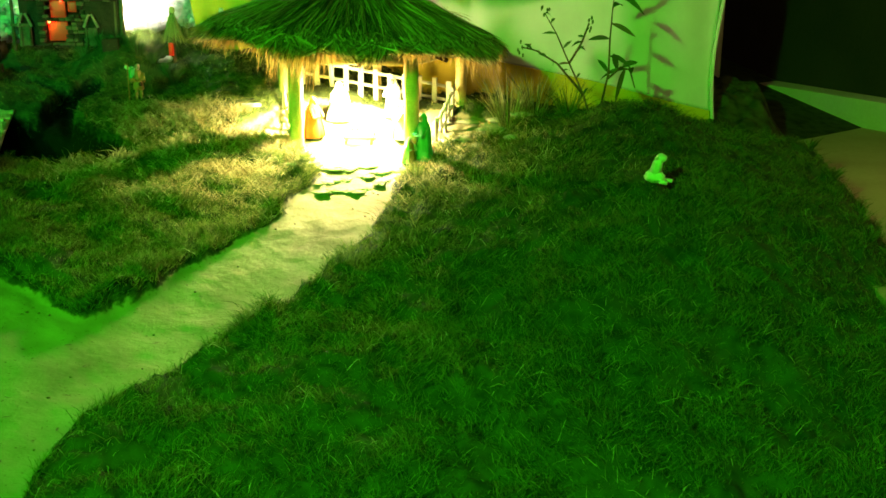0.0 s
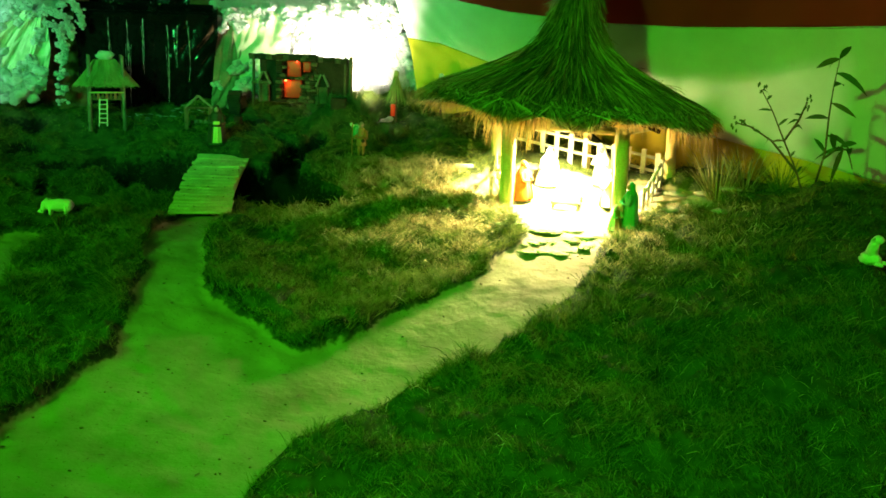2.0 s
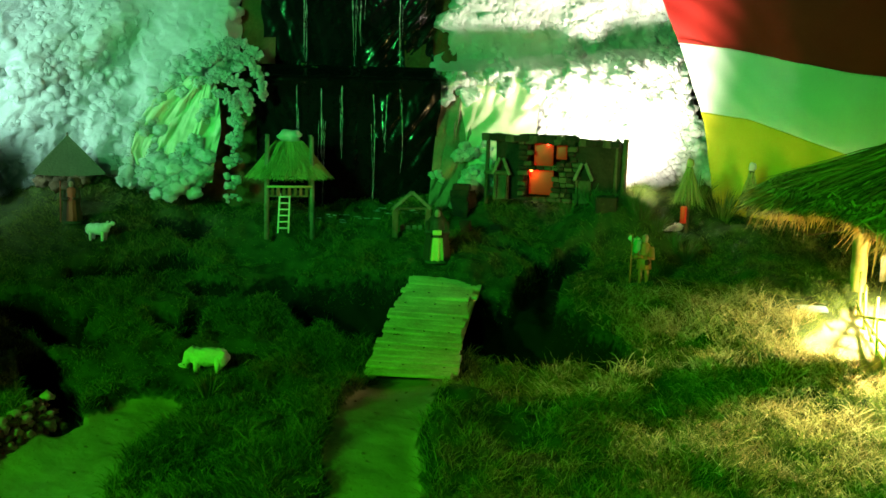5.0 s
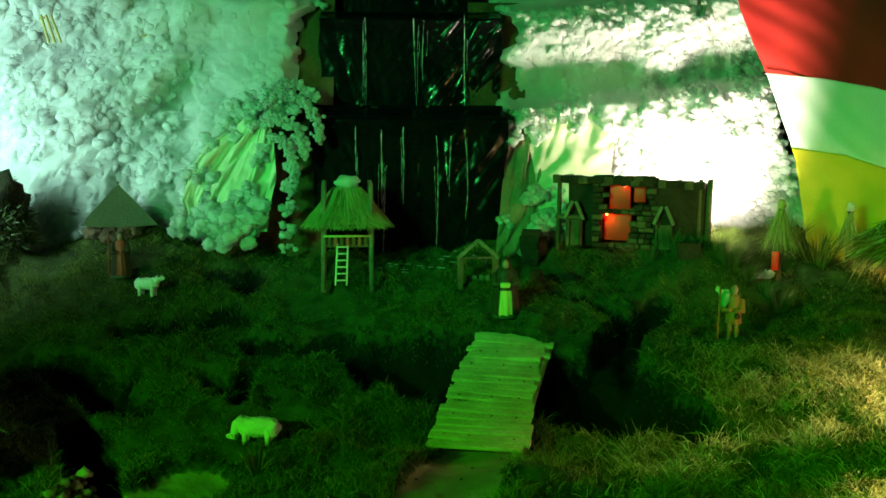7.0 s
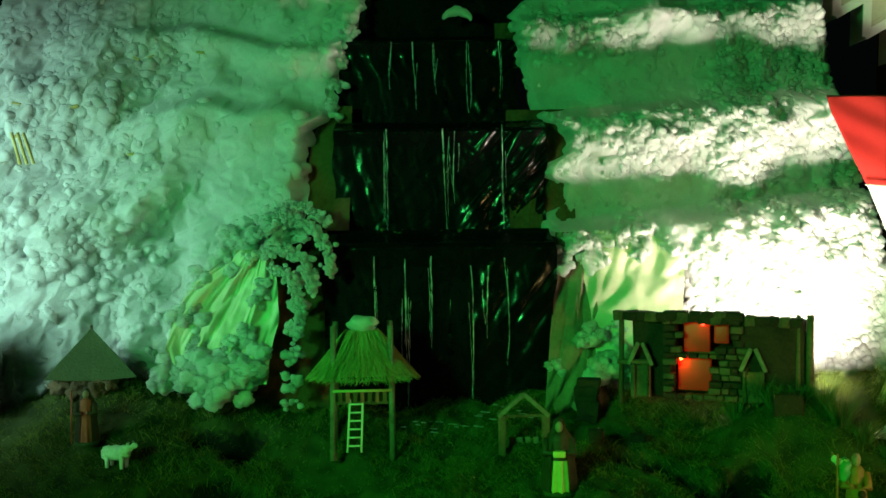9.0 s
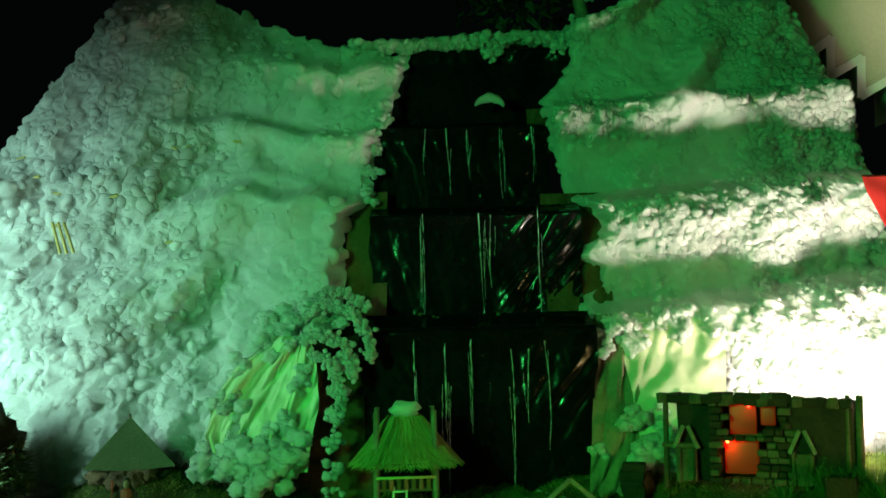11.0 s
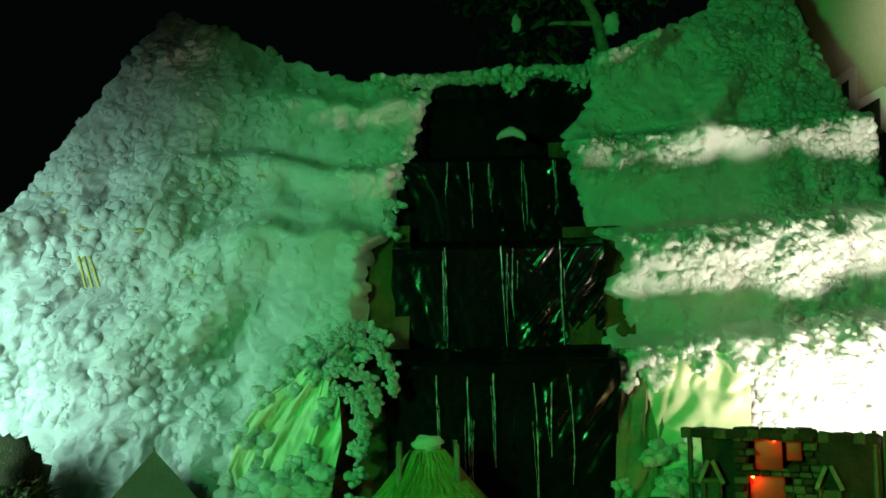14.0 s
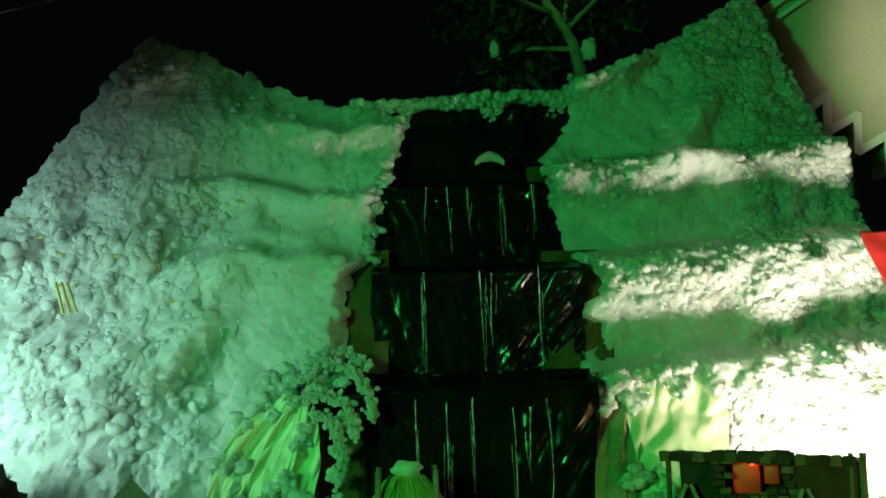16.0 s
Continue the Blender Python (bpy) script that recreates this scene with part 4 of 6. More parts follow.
# ---- striped cloth, porch, facade ----
def cloth_band(name, z_low, z_high, x0, x1, material, label, parent, lift=0.0):
    """One stripe of the hanging cloth; z_low and z_high give its edges along x."""
    nx, nz = 240, 44
    s, h = np.meshgrid(np.linspace(0, 1, nx), np.linspace(0, 1, nz), indexing="ij")
    lo, hi = np.interp(x0 + (x1 - x0) * s, *z_low), np.interp(x0 + (x1 - x0) * s, *z_high)
    z = lo + (hi - lo) * h
    left = np.interp(z, [1.3, 1.84, 2.28, 2.64, 3.2], [-1.97, -2.07, -2.24, -2.40, -2.55])
    x = left + (x1 - left) * s
    x = np.where(s > 0.999, x + 0.03 * np.sin(z * 4), x)
    pull = np.exp(-((x + 2.2) / 0.7) ** 2)
    y = 6.35 + lift + 0.006 * np.sin(x * 5.2 + 0.6 * z) + 0.004 * np.sin(x * 17 + z * 3) + 0.012 * fbm(x * 2, z * 2, 401)
    y = y + pull * 0.0035 * np.sin((z + 0.75 * x) * 42 + 2.5 * fbm(x * 2, z * 2, 402))
    y = y + 0.10 * smooth(1.7, 2.1, x)
    v = np.stack([x, y, z], -1).reshape(-1, 3)
    f = grid_faces(nx, nz)
    ob = solid(name, v, f, material, parent, label)
    md = ob.modifiers.new("thickness", "SOLIDIFY")
    md.thickness = 0.003
    return ob


def build_cloth():
    hang = thing("striped_cloth", (0, 6.35, 0.6), 0, "hanging cloth backdrop in red, white and yellow stripes", "cloth")
    inv = hang.matrix_world.inverted()
    xs = [-2.6, -2.3, -1.6, -0.8, 0.0, 1.0, 2.1]
    red_low = (xs, [2.30, 2.27, 2.14, 2.07, 2.06, 2.09, 2.14])
    red_high = (xs, [2.72, 2.70, 2.9, 3.05, 3.1, 3.1, 3.1])
    yel_high = (xs, [1.90, 1.87, 1.66, 1.42, 1.26, 1.10, 0.86])
    yel_low = (xs, [1.30, 1.30, 1.2, 1.0, 0.86, 0.74, 0.60])
    for b in (cloth_band("red_stripe", red_low, red_high, -2.6, 2.08, RED, "red cloth stripe", hang),
              cloth_band("white_stripe", yel_high, red_low, -2.6, 2.08, WHITE, "white cloth stripe", hang, 0.004),
              cloth_band("yellow_stripe", yel_low, yel_high, -2.6, 2.08, YELLOW, "yellow cloth stripe", hang)):
        b.matrix_parent_inverse = inv
    bm = bmesh.new()
    line = []
    for q in np.linspace(0, 1, 70):
        zq = float(np.interp(-2.6 + 4.68 * q, *red_low))
        left = float(np.interp(zq, [1.3, 1.84, 2.28, 2.64, 3.2], [-1.97, -2.07, -2.24, -2.40, -2.55]))
        line.append((left + (2.08 - left) * q, 6.346 + 0.10 * float(smooth(1.7, 2.1, left + (2.08 - left) * q)), zq))
    tube(bm, line, [0.004] * 70, 6)
    seam = part("seam", bm, WHITE, hang, "white seam cord")
    seam.matrix_parent_inverse = inv
    bm = bmesh.new()
    tube(bm, [(2.09 + 0.03 * math.sin(z * 4), 6.44, z) for z in np.linspace(0.55, 3.1, 14)], [0.014] * 14, 8)
    hem = part("hem", bm, WHITE, hang, "rolled cloth hem")
    hem.matrix_parent_inverse = inv
    return hang


build_cloth()

bm = bmesh.new()
box(bm, 7.0, 12.4, 0.3, (5.95, 5.8, 0.36), None, 0.01)
tagged(part("porch_floor", bm, PAVING, None, flat=True), "dim ochre paved porch floor", "floor", kind="structure")


def porch_wall(name, ax, ay, bx, by, z0, z1, thick, material, label, bevel=0.01):
    length = math.hypot(bx - ax, by - ay)
    bm = bmesh.new()
    box(bm, length, thick, z1 - z0, (0, 0, (z1 - z0) / 2), None, bevel)
    ob = part(name, bm, material, None, flat=True)
    ob.matrix_world = pose((ax + bx) / 2, (ay + by) / 2, z0, 0, 0, math.degrees(math.atan2(by - ay, bx - ax)))
    return tagged(ob, label, "wall", kind="structure")


porch_wall("porch_step", 1.70, 10.97, 5.46, 5.60, 0.44, 0.76, 0.30, PLASTER, "cream plastered step along the porch wall")
porch_wall("wall_east", 1.90, 11.12, 5.70, 5.72, 0.4, 4.6, 0.2, DARKWALL, "dark brown wall behind the porch step")
porch_wall("wall_north", -3.2, 11.5, 2.1, 11.5, 0.4, 4.6, 0.2, DARKWALL, "dark unlit wall behind the striped cloth")
bm = bmesh.new()
tube(bm, [(0, 0, 0), (0, 0, 2.6)], [0.05, 0.05], 12)
post = part("porch_post", bm, PLASTER, None)
post.matrix_world = pose(2.42, 8.7, 0.44)
tagged(post, "thin pale porch post behind the cloth edge", "post", kind="structure")


def facade():
    """Cream gable panel with a stepped lower edge, seen over the right-hand peak."""
    rootp = thing("stepped_facade", tuple(FOOT + ALONG * 2.3 + BACK * 1.4 + Vector((0, 0, 3.3))), math.degrees(math.atan2(ALONG.y, ALONG.x)), "cream facade panel with a stepped lower edge and white moulding", "facade", kind="structure")
    edge = [(-0.45, 0.97), (-0.25, 0.31)]
    for k in range(7):
        x, z = -0.125 + 0.18 * k, 0.40 - 0.126 * k
        edge += [(x, z), (x - 0.008, z - 0.228)]
    edge += [(1.4, -0.30), (3.0, 0.3), (3.0, 3.1)]
    bm = bmesh.new()
    f = bm.faces.new([bm.verts.new((x, 0, z)) for x, z in edge])
    r = bmesh.ops.extrude_face_region(bm, geom=[f])
    for v in r["geom"]:
        if isinstance(v, bmesh.types.BMVert):
            v.co.y += 0.25
    bmesh.ops.recalc_face_normals(bm, faces=bm.faces)
    part("panel", bm, PLASTER, rootp, "cream painted panel", True)
    for off, rad, deep in ((0.0, 0.026, 0.02), (0.075, 0.009, 0.012)):
        bm = bmesh.new()
        pts = [(x + off * 0.25, -deep * 0.5, z + off) for x, z in edge[1:15]]
        for a, b in zip(pts, pts[1:]):
            way = Vector(b) - Vector(a)
            box(bm, way.length + rad, deep, rad * 2, (Vector(a) + Vector(b)) / 2 + Vector((0, 0, rad)), Euler((0, -math.atan2(way.z, way.x), 0)).to_matrix(), 0.003)
        part("moulding", bm, TRIM if off == 0 else PLASTER, rootp, "white moulding along the stepped edge" if off == 0 else "", True)
    bm = bmesh.new()
    for k, (dx, w) in enumerate(((0.0, 0.05), (0.06, 0.03))):
        way = Vector((0.43, 0, 0.275)) * 2
        box(bm, 2.1, 0.07 - 0.02 * k, w, Vector((-0.46, -0.03, 0.98)) + way * 1.0 + Vector((dx, 0, -dx)), Euler((0, -math.atan2(0.275, 0.43), 0)).to_matrix(), 0.006)
    part("cornice", bm, TRIM, rootp, "white cornice", True)


facade()


# ---- thatched shelter ----
def roof_radius(h, eave, neck):
    """Radius of a bell-shaped thatch at height share h, 0 at the eave and 1 at the top."""
    share = np.interp(h, [0, 0.05, 0.10, 0.16, 0.215, 0.30, 0.39, 0.51, 0.615, 0.77, 1.0], [1.0, 0.96, 0.83, 0.64, 0.48, 0.28, 0.155, 0.09, 0.05, 0.03, 0.0])
    return neck + (eave - neck) * share


def thatch(parent, z0, z1, eave, neck, count, length, material, seed, width=(0.004, 0.009), squash=1.0, droop=0.12, label=""):
    """A solid flared core, clad in many straws that run down it and fray at the eave."""
    r = np.random.default_rng(seed)
    bm = bmesh.new()
    prof = [(float(roof_radius(h, eave, neck)) * 0.97, z0 + (z1 - z0) * h) for h in np.linspace(0, 1, 40)]
    lathe(bm, prof, 36, (0, 0, 0), squash)
    part("thatch_core", bm, STRAW, parent)
    h = np.concatenate([r.uniform(0.0, 1.0, int(count * 0.72)) ** 1.2, r.uniform(0, 0.06, count - int(count * 0.72))])
    a = r.uniform(0, 2 * np.pi, count)
    a = a + 0.03 * np.sin(a * 23)
    step = length * r.uniform(0.6, 1.3, count) / (z1 - z0)
    low = h - step
    def at(hh, lift):
        hc = np.clip(hh, 0, 1)
        rad = roof_radius(hc, eave, neck) + lift
        rad = rad + np.where(hh < 0, -hh * (z1 - z0) * 0.55, 0)
        z = z0 + (z1 - z0) * hc + np.where(hh < 0, hh * (z1 - z0) * 0.8, 0)
        return np.stack([rad * np.cos(a + 0.03 * lift), rad * squash * np.sin(a), z], 1)
    root = at(h, r.uniform(-0.01, 0.02, count))
    a = a + r.normal(0, 0.075, count) * (1 + 1.2 * (r.uniform(0, 1, count) > 0.85)) + 0.06 * np.sin(a * 17 + 6 * h)
    fray = 0.55 + 0.45 * np.sin(a * 9 + 1.3 * np.sin(a * 4))
    tip = at(np.maximum(low, -0.45 * droop / (z1 - z0) * fray * r.uniform(0.2, 1.2, count)), r.uniform(-0.015, 0.03, count) + 0.075 * r.uniform(0, 1, count) ** 5)
    root[:, 2] += 0.01
    tagged(blades("thatch", root, tip, r.uniform(*width, count), material, 0.04, parent, label or "frayed dry straw", seed), kind="stuff")
    # stray straws that stand off the roof
    n = count // 14
    a, h = r.uniform(0, 2 * np.pi, n), r.uniform(0.1, 1.0, n)
    root = at(h, 0.0)
    out = np.stack([np.cos(a), np.sin(a), np.zeros(n)], 1)
    tip = root + out * r.uniform(0.005, 0.06, (n, 1)) + r.normal(0, 0.05, (n, 3)) + np.array((0, 0, -0.05))
    tagged(blades("stray_straw", root, tip, r.uniform(*width, n) * 0.7, material, 0.1, parent, "loose straws standing off the roof", seed + 2), kind="stuff")
    # hanging fringe in uneven locks
    n = count // 4
    a = r.uniform(0, 2 * np.pi, n)
    lock = np.clip(0.42 + 0.35 * np.sin(a * 13 + 2 * np.sin(a * 5)) + 0.4 * np.sin(a * 4.3 + 1) + r.normal(0, 0.18, n), 0.08, 1.3)
    rad = eave * r.uniform(0.80, 1.02, n)
    root = np.stack([rad * np.cos(a), rad * squash * np.sin(a), z0 + 0.03 + (eave - rad) * 0.35], 1)
    a = a + r.normal(0, 0.03, n)
    rad = rad + r.uniform(-0.02, 0.10, n)
    tip = np.stack([rad * np.cos(a), rad * squash * np.sin(a), z0 - droop * lock * r.uniform(0.2, 0.9, n)], 1)
    tagged(blades("fringe", root, tip, r.uniform(*width, n), FRINGE, 0.06, parent, "hanging straw fringe", seed + 1), kind="stuff")


def shelter():
    c = (-0.47, 5.03)
    z = height(*c)
    hut = thing("thatched_shelter", (c[0], c[1], z), 0, "open shelter with a tall flared straw roof on bamboo posts", "shelter")
    spots = [(-0.80, 4.69, 0.046), (-0.045, 4.63, 0.046), (-1.05, 5.36, 0.036), (0.20, 5.44, 0.036), (-0.42, 5.62, 0.03)]
    for k, (x, y, rad) in enumerate(spots):
        bm = bmesh.new()
        zb = height(x, y) - 0.03
        hs = np.linspace(0, 1.46 - zb, 13)
        pts = [(x - c[0] + 0.004 * math.sin(q * 3 + k), y - c[1], zb - z + q) for q in hs]
        tube(bm, pts, [rad * (1.08 if i % 4 == 0 else 1.0) for i in range(13)], 14)
        part("post", bm, BAMBOO, hut, "yellow bamboo post with nodes")
    for (ax, ay, _), (bx, by, _) in ((spots[0], spots[1]), (spots[2], spots[3]), (spots[0], spots[2]), (spots[1], spots[3])):
        bm = bmesh.new()
        tube(bm, [(ax - c[0], ay - c[1], 1.42 - z), (bx - c[0], by - c[1], 1.42 - z)], [0.03, 0.03], 10)
        part("beam", bm, BAMBOO, hut, "bamboo beam")
    thatch(hut, 1.54 - z, 2.47 - z, 0.95, 0.085, 26000, 0.17, STRAW, 17, (0.004, 0.012), droop=0.24, squash=0.92, label="frayed dry straw thatch hanging over the eave")
    for ob in hut.children:
        if ob.name.startswith(("thatch", "fringe")):
            ob.rotation_euler.y, ob.location.x = 0.06, -0.06
    for k in range(8):
        bm = bmesh.new()
        a = 2 * math.pi * k / 8 + 0.2
        tube(bm, [(0.05 * math.cos(a), 0.05 * math.sin(a), 1.60 - z), (0.78 * math.cos(a), 0.70 * math.sin(a), 1.43 - z)], [0.015, 0.015], 8)
        part("rafter", bm, WOOD, hut)
    bm = bmesh.new()
    tube(bm, [(0, 0, 1.46 - z), (0, 0, 1.9 - z)], [0.004, 0.004], 6)
    part("cord", bm, WOOD, hut)
    bm = bmesh.new()
    lathe(bm, [(0.004, 0), (0.02, 0.012), (0.03, 0.035), (0.022, 0.06), (0.012, 0.075), (0.012, 0.095)], 14, (0.01, -0.01, 1.42 - z))
    part("bulb", bm, BULB, hut, "bright warm light bulb")
    return hut


shelter()


def picket_fence(ax, ay, bx, by, n, hgt, label):
    z = height((ax + bx) / 2, (ay + by) / 2)
    ob = thing("picket_fence", (ax, ay, z), 0, label, "fence", "shelter fences")
    for k in range(n):
        s = k / (n - 1)
        bm = bmesh.new()
        x, y = (bx - ax) * s, (by - ay) * s
        box(bm, 0.035, 0.014, hgt, (x, y, hgt / 2 - 0.02 + height(ax + x, ay + y) - z), Euler((0, 0.03 * math.sin(k * 5), math.atan2(by - ay, bx - ax))).to_matrix(), 0.003, 0.003, k)
        part("picket", bm, PALE, ob)
    for h in (0.35, 0.75):
        bm = bmesh.new()
        way = Vector((bx - ax, by - ay, 0))
        za, zb = height(ax, ay) - z, height(bx, by) - z
        tube(bm, [(0, 0.014, hgt * h + za), (bx - ax, by - ay + 0.014, hgt * h + zb)], [0.012, 0.012], 8)
        part("rail", bm, PALE, ob)
    return ob


picket_fence(-0.95, 5.52, 0.10, 5.58, 11, 0.24, "pale wooden picket fence behind the shelter")
picket_fence(0.16, 5.50, 0.10, 4.80, 6, 0.22, "low wooden fence beside the shelter post")


def stick_fence():
    x, y = -0.92, 4.98
    z = height(x, y)
    ob = thing("stick_fence", (x, y, z), 0, "rough fence of thin peeled sticks beside the shelter post", "fence", "shelter fences")
    rnd = random.Random(14)
    for k in range(6):
        s = k / 5
        px, py = 0.10 - 0.20 * s, -0.24 + 0.52 * s
        zb = height(x + px, y + py) - z
        bm = bmesh.new()
        tube(bm, [(px, py, zb - 0.02), (px + rnd.uniform(-0.03, 0.03), py, zb + rnd.uniform(0.14, 0.24))], [0.009, 0.007], 7, rough=0.1, seed=k)
        part("stick", bm, BAMBOO, ob)
    for h, tilt in ((0.07, 0.05), (0.14, -0.06), (0.03, 0.12)):
        bm = bmesh.new()
        tube(bm, [(0.13, -0.30, h - tilt), (0.0, 0.02, h), (-0.12, 0.32, h + tilt)], [0.008, 0.007, 0.006], 7, rough=0.1)
        part("rail", bm, BAMBOO, ob)
    return ob


stick_fence()


def blue_slab():
    x, y = -1.20, 5.06
    bm = bmesh.new()
    box(bm, 0.13, 0.06, 0.02, (0, 0, 0.012), None, 0.006, 0.006, 3)
    ob = part("slab", bm, BLUE_GREY)
    ob.matrix_world = pose(x, y, height(x, y), 0, 0, 12)
    return tagged(ob, "flat blue-grey slab lying at the edge of the sand", "slab")


blue_slab()


# ---- figures: plain painted statues ----
def statue(name, place, turn, hgt, robe, cloak, label, lean=(0, 0), wide=1.0, sitting=False, extra=None, short=False):
    """A robed figure as one plain mesh: robe, cloak, arms and covered head."""
    bm = bmesh.new()
    k = hgt / 0.3
    if sitting:
        prof = [(0.075, 0), (0.082, 0.02), (0.078, 0.06), (0.062, 0.10), (0.05, 0.15), (0.052, 0.19), (0.038, 0.215), (0.018, 0.225)]
    else:
        prof = [(0.058, 0), (0.060, 0.012), (0.052, 0.07), (0.044, 0.13), (0.043, 0.17), (0.050, 0.205), (0.042, 0.232), (0.018, 0.245)]
    prof = [(r * k * wide * 0.86, h * k) for r, h in prof]
    top = prof[-1][1]
    if short:
        lathe(bm, [(0.050 * k * wide, 0), (0.046 * k * wide, 0.05 * k), (0.034 * k * wide, 0.075 * k), (0.044 * k * wide, 0.115 * k), (0.036 * k * wide, 0.142 * k), (0.015 * k, 0.155 * k)], 36, (0, -0.004 * k, 0.09 * k), 0.75, 9, 0.12, 0, lean)
        for s in (-1, 1):
            tube(bm, [(s * 0.017 * k, -0.004 * k, 0.10 * k), (s * 0.019 * k, -0.008 * k, 0.05 * k), (s * 0.020 * k, 0, 0.008 * k), (s * 0.022 * k, -0.024 * k, 0.004 * k)], [0.014 * k, 0.013 * k, 0.009 * k, 0.008 * k], 8)
    else:
        for f in lathe(bm, prof, 36, (0, -0.004 * k, 0), 0.80, 9, 0.14, 0, lean):
            if extra is with_box and f.calc_center_median().z > 0.15 * k:
                f.material_index = 1
    tilt = Vector((lean[0] * top, lean[1] * top, 0))
    blob(bm, tilt + Vector((0, -0.010 * k, top + 0.018 * k)), (0.017 * k, 0.019 * k, 0.024 * k), 3, 0.05, 2, 2)
    blob(bm, tilt + Vector((0, 0.006 * k, top + 0.022 * k)), (0.025 * k, 0.024 * k, 0.032 * k) if not short else (0.019 * k, 0.02 * k, 0.024 * k), 4, 0.10, 2, 1 if not short else 2)
    hood = [(0.072, 0.005), (0.068, 0.06), (0.060, 0.13), (0.058, 0.19), (0.048, 0.228), (0.030, 0.25), (0.024, 0.27), (0.020, 0.288), (0.006, 0.30)] if not sitting else \
           [(0.092, 0.004), (0.082, 0.06), (0.064, 0.13), (0.060, 0.18), (0.044, 0.212), (0.028, 0.232), (0.024, 0.25), (0.018, 0.268), (0.005, 0.28)]
    if not short:
        lathe(bm, [(r * k * wide, h * k) for r, h in hood], 30, (0, 0.008 * k, 0), 0.80, 6, 0.08, 1, lean, 0.42)
    for s in (-1, 1):
        rings = tube(bm, [tilt * 0.9 + Vector((s * 0.046 * k * wide, 0, top - 0.03 * k)), tilt * 0.7 + Vector((s * 0.056 * k * wide, -0.03 * k, top - 0.085 * k)), tilt * 0.7 + Vector((s * 0.012 * k, -0.058 * k, top - 0.075 * k))], [0.017 * k, 0.017 * k, 0.011 * k], 8)
        for a, b in zip(rings, rings[1:]):
            for f in {f for v in a for f in v.link_faces} & {f for v in b for f in v.link_faces}:
                f.material_index = 0 if short else 1
    lathe(bm, [(0.066 * k, 0), (0.066 * k, 0.012 * k), (0.055 * k, 0.018 * k)], 20, (0, 0, -0.012 * k), 0.8, mat_index=3)
    if extra:
        extra(bm, k, top)
    ob = part(name, bm, [robe, cloak, SKIN, MOSS, DARKSTONE, PALE], None)
    ob.matrix_world = pose(place[0], place[1], height(*place[:2]) + (place[2] if len(place) > 2 else 0.008), 0, 0, turn)
    return tagged(ob, label, "statue", "figures")


def with_staff(bm, k, top):
    tube(bm, [(-0.075 * k, -0.03 * k, 0), (-0.07 * k, -0.03 * k, 0.29 * k)], [0.005 * k] * 2, 6)


def with_lamb(bm, k, top):
    blob(bm, (-0.045 * k, -0.01 * k, top - 0.03 * k), (0.028 * k, 0.03 * k, 0.055 * k), 6, 0.5, 3, 1)
    blob(bm, (-0.05 * k, -0.005 * k, top + 0.005 * k), (0.034 * k, 0.022 * k, 0.020 * k), 9, 0.4, 2, 5)
    blob(bm, (-0.082 * k, -0.015 * k, top + 0.022 * k), (0.014 * k, 0.012 * k, 0.016 * k), 7, 0.3, 2, 5)
    tube(bm, [(-0.085 * k, 0, top + 0.03 * k), (-0.093 * k, 0, top + 0.048 * k)], [0.006 * k, 0.003 * k], 6)
    blob(bm, (0.02 * k, -0.042 * k, 0.135 * k), (0.016 * k, 0.012 * k, 0.018 * k), 8, 0.1, 2, 4)
    with_staff(bm, k, top)


def with_box(bm, k, top):
    box(bm, 0.05 * k, 0.03 * k, 0.025 * k, (0, -0.062 * k, top - 0.08 * k), None, 0.004 * k)


statue("statue", (-3.03, 4.82), 28, 0.28, ROBE_YELLOW, CLOAK, "standing painted figure in a yellow robe at the bridge head", extra=with_box, wide=1.0)
statue("statue", (-2.05, 5.22, 0.0), 14, 0.265, ROBE_TAN, ROBE_GREEN, "painted shepherd in a knee-long tan tunic carrying a lamb", extra=with_lamb, wide=0.8, short=True)
statue("statue", (-4.80, 4.05), 42, 0.225, ROBE_RED, CLOAK, "standing painted shepherd in a dark red robe near the tent", extra=with_staff, wide=0.9)
statue("statue", (-0.73, 4.90), 70, 0.29, ROBE_ORANGE, ROBE_ORANGE, "kneeling painted figure in an orange cloak under the shelter", sitting=True)
statue("statue", (-0.62, 5.20), 20, 0.29, ROBE_BLUE, PALE, "kneeling painted figure in blue and white under the shelter", sitting=True)
statue("statue", (-0.16, 4.98), -70, 0.27, ROBE_TAN, PALE, "kneeling painted figure in an ochre robe under the shelter", sitting=True)
statue("statue", (-0.26, 5.30), -20, 0.28, PALE, PALE, "standing pale painted figure under the shelter")
statue("statue", (0.04, 4.55), -60, 0.30, ROBE_GREEN, ROBE_GREEN, "standing painted figure in a long green cloak beside the post", wide=0.9)
statue("statue", (-0.04, 4.53), 40, 0.18, ROBE_TAN, PALE, "small kneeling painted figure in tan beside the post", sitting=True)


